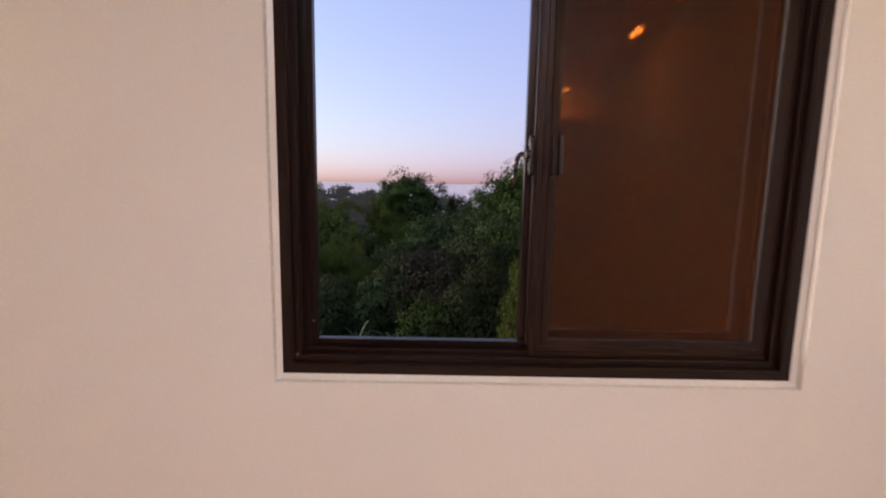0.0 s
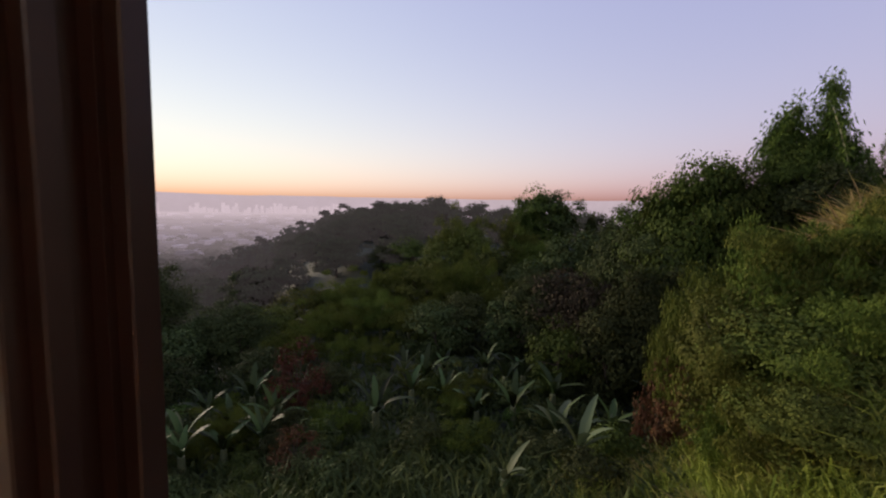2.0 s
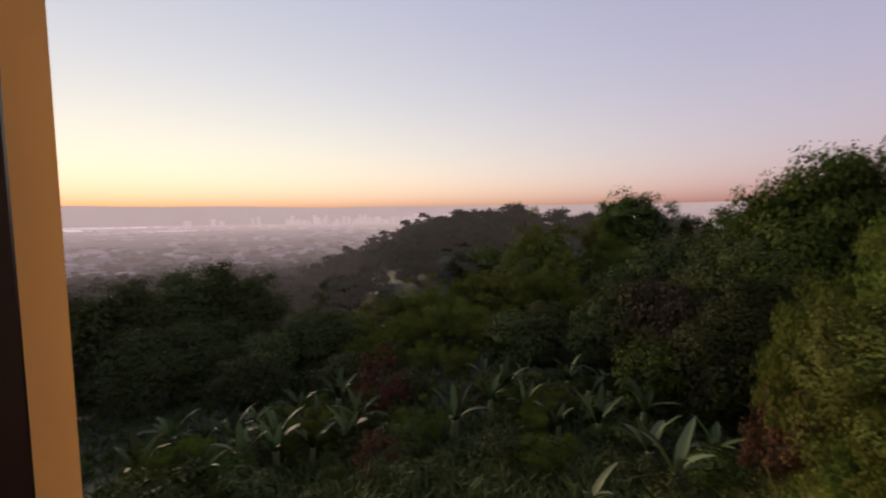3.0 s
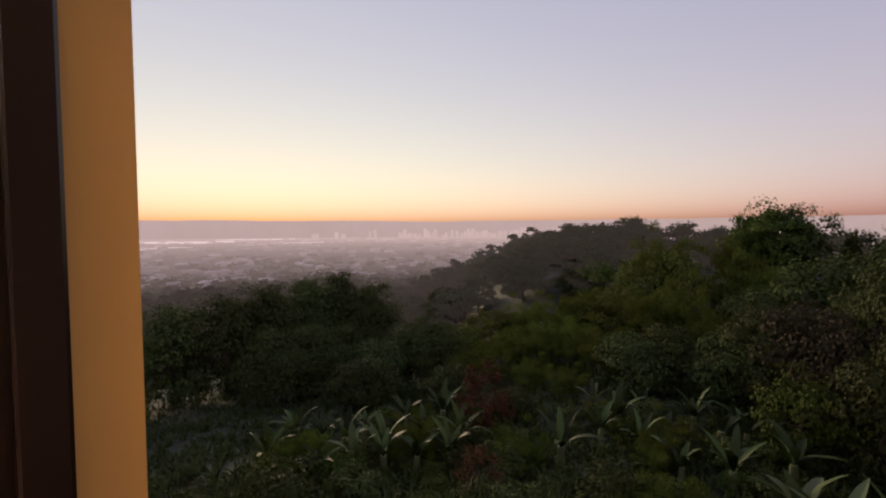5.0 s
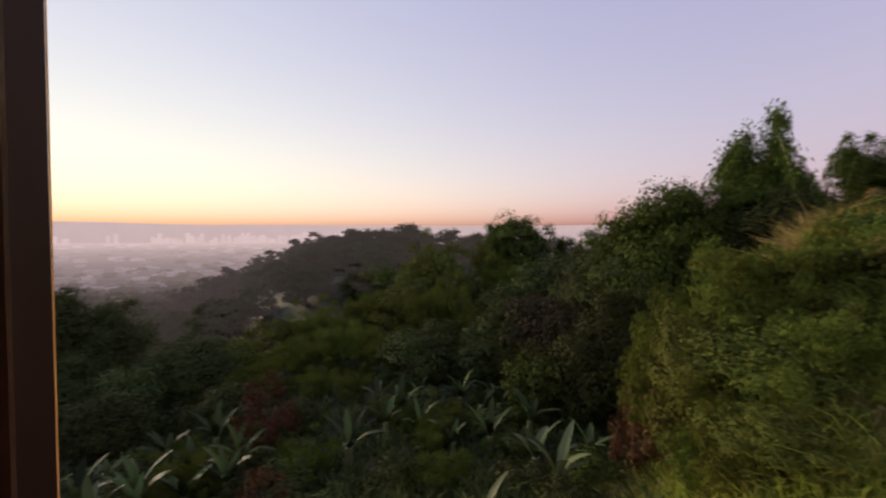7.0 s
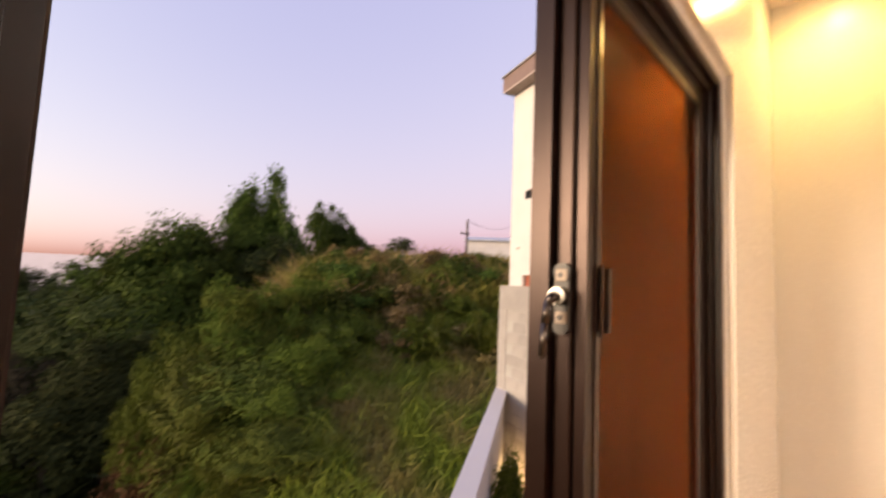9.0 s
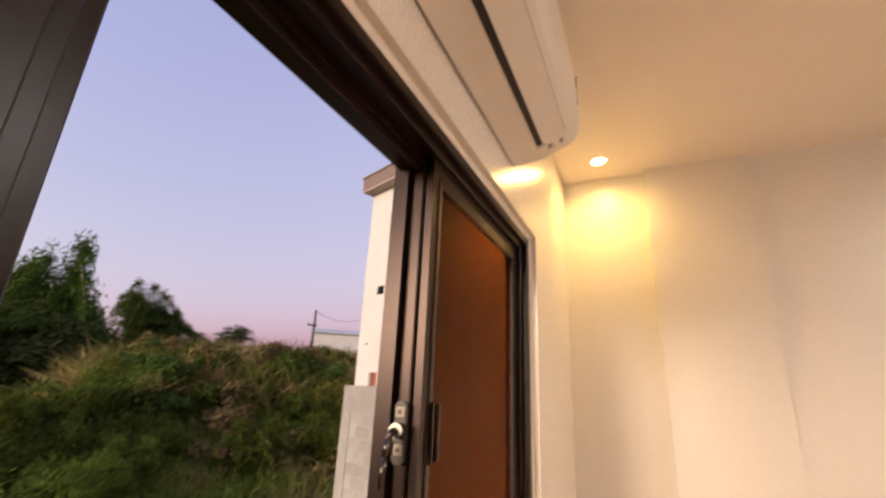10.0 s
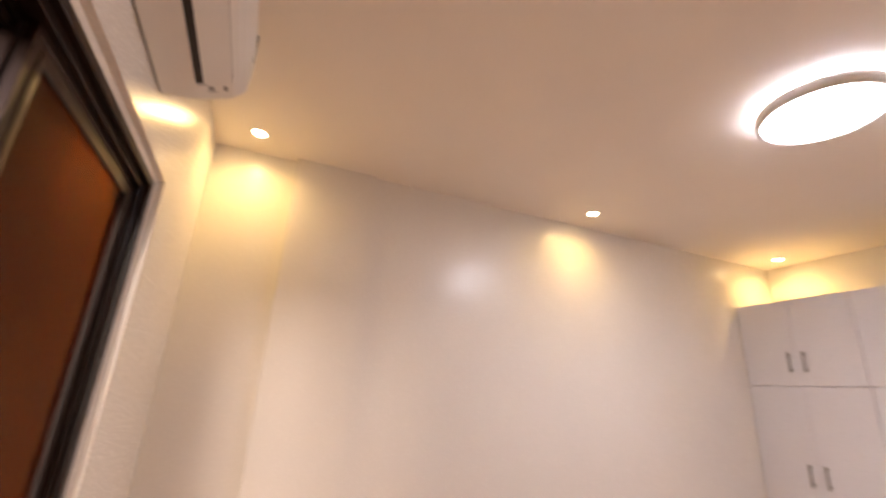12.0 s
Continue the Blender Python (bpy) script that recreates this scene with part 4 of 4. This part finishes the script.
# the bright thicket below the window
for b_, r_, el_, w_, p_ in ((24.5, 15.5, -0.6, 4.0, PLUME[0]), (20.5, 15.5, -2.2, 3.6, PLUME[1]), (28.5, 16.5, 0.4, 4.2, PLUME[1]), (15.6, 16.5, -5.2, 3.0, PLUME[0]), (18.5, 14.0, -7.5, 3.2, NEAR[2]), (23.0, 13.0, -9.5, 3.4, NEAR[2]), (27.5, 12.5, -8.0, 3.6, PLUME[1]),
                            (31.5, 14.5, -3.4, 3.6, BAM[0]), (20.0, 11.5, -16.5, 2.6, PLUME[0]), (25.0, 10.8, -17.0, 2.8, NEAR[2]), (30.0, 11.5, -15.0, 2.6, BAM[1]), (35.0, 16, -3.6, 3.4, BAM[1]), (12.6, 17.5, -11.2, 2.4, PLUME[1]), (16.5, 12.5, -18.0, 2.2, BAM[0])):
    tree_el(p_, b_, r_, el_, w_)
# dark trees behind it
for b_, r_, el_, w_, p_ in ((7.8, 34, -2.8, 7.0, NEAR[1]), (4.6, 35, -4.0, 6.0, NEAR[1]), (10.8, 31, -3.6, 6.0, NEAR[1]), (8.5, 28, -7.6, 5.0, NEAR[1]), (-1.6, 33, -8.4, 5.6, BROWN_TREE), (1.6, 31, -9.6, 4.4, BROWN_TREE), (-5.2, 34, -9.0, 5.4, NEAR[1]), (-0.5, 46, -3.4, 8.0, MID[1]), (3.5, 48, -2.2, 7.5, MID[1]), (7.0, 46, -1.4, 7.0, MID[0])):
    tree_el(p_, b_, r_, el_, w_)
# ridge trees and the sky line
for b_, r_, el_, w_, p_ in ((-5.0, 82, 2.5, 10, MID[0]), (-3.2, 82, 2.2, 9, MID[1]), (-6.4, 80, 3.6, 9, BAM_SKY[0]), (-2.4, 82, 3.5, 8, BAM_SKY[1]), (1.4, 84, 1.4, 3.0, BAM_SKY[0]), (3.6, 84, 1.3, 3.0, BAM_SKY[1]), (5.5, 80, 0.4, 8, MID[1]), (8.4, 75, 0.6, 8, MID[0]),
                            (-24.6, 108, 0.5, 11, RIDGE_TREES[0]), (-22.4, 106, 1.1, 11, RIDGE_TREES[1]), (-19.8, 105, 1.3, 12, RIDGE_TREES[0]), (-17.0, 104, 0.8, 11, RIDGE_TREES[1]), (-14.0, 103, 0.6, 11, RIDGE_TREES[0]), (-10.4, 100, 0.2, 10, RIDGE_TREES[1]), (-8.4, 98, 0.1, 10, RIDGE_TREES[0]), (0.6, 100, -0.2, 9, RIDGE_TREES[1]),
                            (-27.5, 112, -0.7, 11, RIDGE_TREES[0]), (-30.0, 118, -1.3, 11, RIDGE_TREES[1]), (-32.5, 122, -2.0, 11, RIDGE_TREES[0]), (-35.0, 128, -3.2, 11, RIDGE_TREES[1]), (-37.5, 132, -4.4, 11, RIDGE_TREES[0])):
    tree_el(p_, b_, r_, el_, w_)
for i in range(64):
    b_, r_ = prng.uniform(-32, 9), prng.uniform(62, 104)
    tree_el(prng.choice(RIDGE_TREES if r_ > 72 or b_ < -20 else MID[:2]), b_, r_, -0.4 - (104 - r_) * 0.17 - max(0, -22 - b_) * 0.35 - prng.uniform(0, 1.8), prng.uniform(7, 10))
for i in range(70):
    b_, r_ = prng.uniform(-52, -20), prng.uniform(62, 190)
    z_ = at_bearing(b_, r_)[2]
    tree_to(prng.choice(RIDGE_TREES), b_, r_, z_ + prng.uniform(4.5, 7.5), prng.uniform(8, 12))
# feathery bamboo standing in tiers on the middle slope
for b_, r_, el_, w_ in ((-15.6, 60, -0.6, 7.5), (-13.4, 56, -2.4, 6.5), (-17.6, 55, -4.4, 6.5), (-8.6, 58, -1.8, 7.0), (-6.0, 54, -3.6, 6.0), (-19.8, 46, -7.2, 6.0), (-16.4, 44, -7.0, 5.6), (-13.2, 45, -6.4, 5.0), (-23.6, 47, -8.0, 6.5), (-27.6, 48, -8.8, 7.0), (-31.6, 50, -9.2, 7.0), (-35.6, 50, -10.2, 7.0), (-39.6, 46, -12.2, 6.0),
                        (-25.8, 40, -11.4, 5.6), (-29.8, 41, -11.8, 6.0), (-33.8, 41, -12.8, 6.0), (-22.0, 38, -11.8, 5.2), (-10.2, 42, -8.2, 5.0), (-37.0, 36, -15.2, 5.0), (-30.0, 33, -16.2, 4.6), (-25.5, 31, -17.0, 4.4)):
    tree_el(prng.choice(PLUME + [PLUME[0], MID[3]]), b_, r_, el_, w_)
for b_, r_, el_, w_ in ((-10.8, 50, -5.0, 6.0), (-6.8, 44, -7.4, 5.6), (-3.0, 40, -8.6, 5.6), (-14.5, 36, -11.2, 5.0), (-18.4, 34, -12.6, 4.8), (-8.0, 34, -11.4, 4.6), (-1.8, 27, -14.4, 3.6), (4.0, 27, -12.2, 4.4), (-21.5, 62, -4.0, 8.0), (-25.5, 66, -5.0, 8.0)):
    tree_el(prng.choice((MID[1], MID[1], MID[0])), b_, r_, el_, w_)
# round dark trees and the valley to the west
for b_, r_, el_, w_ in ((-55.5, 62, -6.0, 9.0), (-51.4, 58, -7.6, 7.5), (-59.5, 60, -6.6, 9.0), (-64.0, 56, -7.4, 9.0), (-43.4, 42, -12.0, 6.0), (-46.5, 44, -13.0, 6.0), (-69.0, 52, -8.0, 9.0), (-74.5, 50, -8.6, 9.0), (-57.0, 44, -12.5, 6.5), (-50.5, 40, -14.2, 6.0), (-62.5, 42, -12.4, 7.0), (-40.5, 33, -17.4, 4.4), (-53.0, 34, -16.6, 4.6)):
    tree_el(prng.choice((MID[1], MID[1], NEAR[1])), b_, r_, el_, w_)
for i in range(44):
    b_, r_ = prng.uniform(-88, -38), 64 * (2.6 ** prng.random())
    z_ = at_bearing(b_, r_)[2]
    tree_to(prng.choice(RIDGE_TREES if r_ > 80 else (MID[0], MID[1])), b_, r_, z_ + prng.uniform(4.0, 8.0), prng.uniform(7, 12))
wv, wf, count = [], [], 0
for i in range(560):
    b_, r_ = prng.uniform(-90, -16), 150 * (6.0 ** prng.random())
    x, y, z = at_bearing(b_, r_)
    h, w_, t_ = prng.uniform(6, 11), prng.uniform(10, 17), prng.uniform(0, 6.28)
    src = prng.choice(FAR_MESHES)
    v_ = src * np.array((w_, w_, h))
    c_, s_ = math.cos(t_), math.sin(t_)
    wv.append(np.stack((v_[:, 0] * c_ - v_[:, 1] * s_ + x, v_[:, 0] * s_ + v_[:, 1] * c_ + y, v_[:, 2] + z - 0.5), 1))
    wf.append(np.arange(len(v_)).reshape(-1, 4) + count)
    count += len(v_)
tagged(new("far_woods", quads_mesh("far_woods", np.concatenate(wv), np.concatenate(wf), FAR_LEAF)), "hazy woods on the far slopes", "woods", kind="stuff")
# undergrowth below the bananas
for i in range(70):
    b_ = prng.uniform(-85, 10) if i < 48 else prng.uniform(-85, -38)
    r_ = prng.uniform(9, 30)
    z_ = at_bearing(b_, r_)[2]
    tree_to(prng.choice((SHRUB[1], SHRUB[0], SHRUB[1], SHRUB[1])), b_, r_, z_ + prng.uniform(0.7, 1.8), prng.uniform(1.8, 3.4))
for i in range(46):
    b_ = prng.uniform(-64, 6)
    r_ = prng.uniform(16, 29)
    z_ = at_bearing(b_, r_)[2]
    tree_to(prng.choice((SHRUB[1], SHRUB[1], SHRUB[0], PLUME[0])), b_, r_, z_ + prng.uniform(1.0, 2.3), prng.uniform(1.8, 3.2))
# shrubs among the grass of the bank
for i in range(115):
    b_ = prng.uniform(28, 58)
    r_ = prng.uniform(15, 33)
    z_ = at_bearing(b_, r_)[2]
    tree_to(prng.choice((SHRUB[2], SHRUB[2], SHRUB[3], BAM[1], BAM[0], SHRUB[0])), b_, r_, z_ + prng.uniform(1.0, 2.5), prng.uniform(1.2, 2.6), label="low shrub in the tall grass")
# banana plants: bearing, distance, top in degrees under the horizon
ban_at = [(1.2, 15.5, -22.5), (-1.6, 18.5, -19.0), (-8.6, 12.5, -28.5), (5.0, 21, -15.5), (12.0, 19, -11.4), (14.0, 18, -12.6), (9.5, 19, -15.4)]
ban_at += [(b_, 27 + 1.5 * math.sin(b_), -14.2 - 1.3 * math.sin(b_ * 2.1)) for b_ in (-4.2, -6.4, -8.8, -11.5, -14.4, -17.2, -19.8, -22.6)]
ban_at += [(b_, 22 + 2.0 * math.sin(b_ * 1.7), -18.6 - 1.6 * math.sin(b_)) for b_ in (-2.4, -7.6, -12.6, -17.0, -21.6, -26.5)]
ban_at += [(b_, 25 + 3.0 * math.sin(b_ * 1.3), -16.8 - 2.2 * math.sin(b_)) for b_ in (-39.5, -42.0, -44.6, -47.0, -49.8, -52.4, -55.0, -57.8, -61.0, -64.5)]
ban_at += [(b_, 20, -21.5 - 2.0 * math.sin(b_ * 1.9)) for b_ in (-41.0, -45.5, -50.0, -54.0, -58.5)]
for b_, r_, el_ in ban_at:
    x, y, z = at_bearing(b_, r_)
    h = (EYE + r_ * math.tan(radians(el_)) - z) * 0.66
    plant(prng.choice(BAN_PALE if r_ < 19 or prng.random() < 0.14 else BAN), x, y, min(max(h, 1.3), 2.2) * (1.0 if r_ < 19 else prng.uniform(0.75, 1.05)), group="banana plants below the house")
for b_, r_, el_, w_ in ((12.0, 17.0, -16.5, 1.8), (10.2, 17.5, -17.8, 1.6), (14.2, 15.5, -17.5, 1.6), (-36.6, 24, -17.5, 2.8), (-37.2, 17, -27.0, 1.8)):
    tree_el(RED, b_, r_, el_, w_)

# shrub on the terrace beside the block wall
plant(BAM[1], 4.50, 2.90, 2.7, 1.3, z=-2.6, sink=0.0, label="thin leafy shrub on the terrace")
plant(SHRUB[3], 4.62, 2.95, 0.9, 0.6, z=-2.6, sink=0.0, label="low leafy bush on the terrace")
for o in protos:
    for c in (o, *o.children_recursive):
        bpy.data.objects.remove(c)

# grass of the bank and the slope
def grass(name, count, b0, b1, r0, r1, tall, wide, seed, label, mat=GRASS, tuft=0.0):
    g = np.random.RandomState(seed)
    bb, rr = g.uniform(b0, b1, count), r0 * (r1 / r0) ** g.uniform(0, 1, count)
    x, y = rr * np.sin(np.radians(bb)), rr * np.cos(np.radians(bb))
    z = np.array([ground_z(a, b) for a, b in zip(x, y)]) - 0.05
    base = np.stack((x, y, z), 1)
    k = np.repeat(np.arange(count), 7)
    lean = g.normal(size=(len(k), 3)) * np.array((0.45, 0.45, 0.1)) + np.array((0, 0, 1.0))
    h = (tall * g.uniform(0.5, 1.15, len(k)) * (0.6 + 0.9 * g.uniform(0, 1, count)[k]))[:, None]
    if tuft:
        patch = np.array([0.5 + 0.9 * noise.noise(Vector((a * 0.55, b * 0.55, 2.0))) + 0.5 * noise.noise(Vector((a * 1.4, b * 1.4, 5.0))) for a, b in zip(x, y)])
        h *= (1.0 + tuft * np.clip(patch, -0.3, 1.3))[k][:, None]
    root = base[k] + g.normal(size=(len(k), 3)) * np.array((0.22, 0.22, 0))
    side = unit(np.cross(lean, g.normal(size=(len(k), 3)))) * wide * g.uniform(0.6, 1.4, (len(k), 1))
    lean = unit(lean)
    bend = g.normal(size=(len(k), 3)) * np.array((0.25, 0.25, 0)) * h - np.array((0, 0, 0.12)) * h
    mid, tip = root + lean * h * 0.6, root + lean * h + bend
    v = np.stack((root - side * 0.5, root + side * 0.5, mid + side * 0.45, mid - side * 0.45, tip), 1).reshape(-1, 3)
    i = np.arange(len(k)) * 5
    f = [(a, a + 1, a + 2, a + 3) for a in i.tolist()] + [(a + 3, a + 2, a + 4) for a in i.tolist()]
    return tagged(new(name, quads_mesh(name, v, f, mat)), label, "grass", kind="stuff")


grass("tall_grass", 13000, 24, 68, 19, 44, 0.95, 0.05, 7, "tall green and straw-dry grass on the bank", BANK_GRASS, 0.9)
grass("slope_grass", 11000, 0, 60, 4.5, 20, 0.62, 0.028, 8, "fresh green grass under the window", GRASS, 0.6)
grass("undergrowth", 8000, -92, 14, 8, 62, 0.8, 0.10, 9, "dark leafy undergrowth covering the slope", LEAF_C)
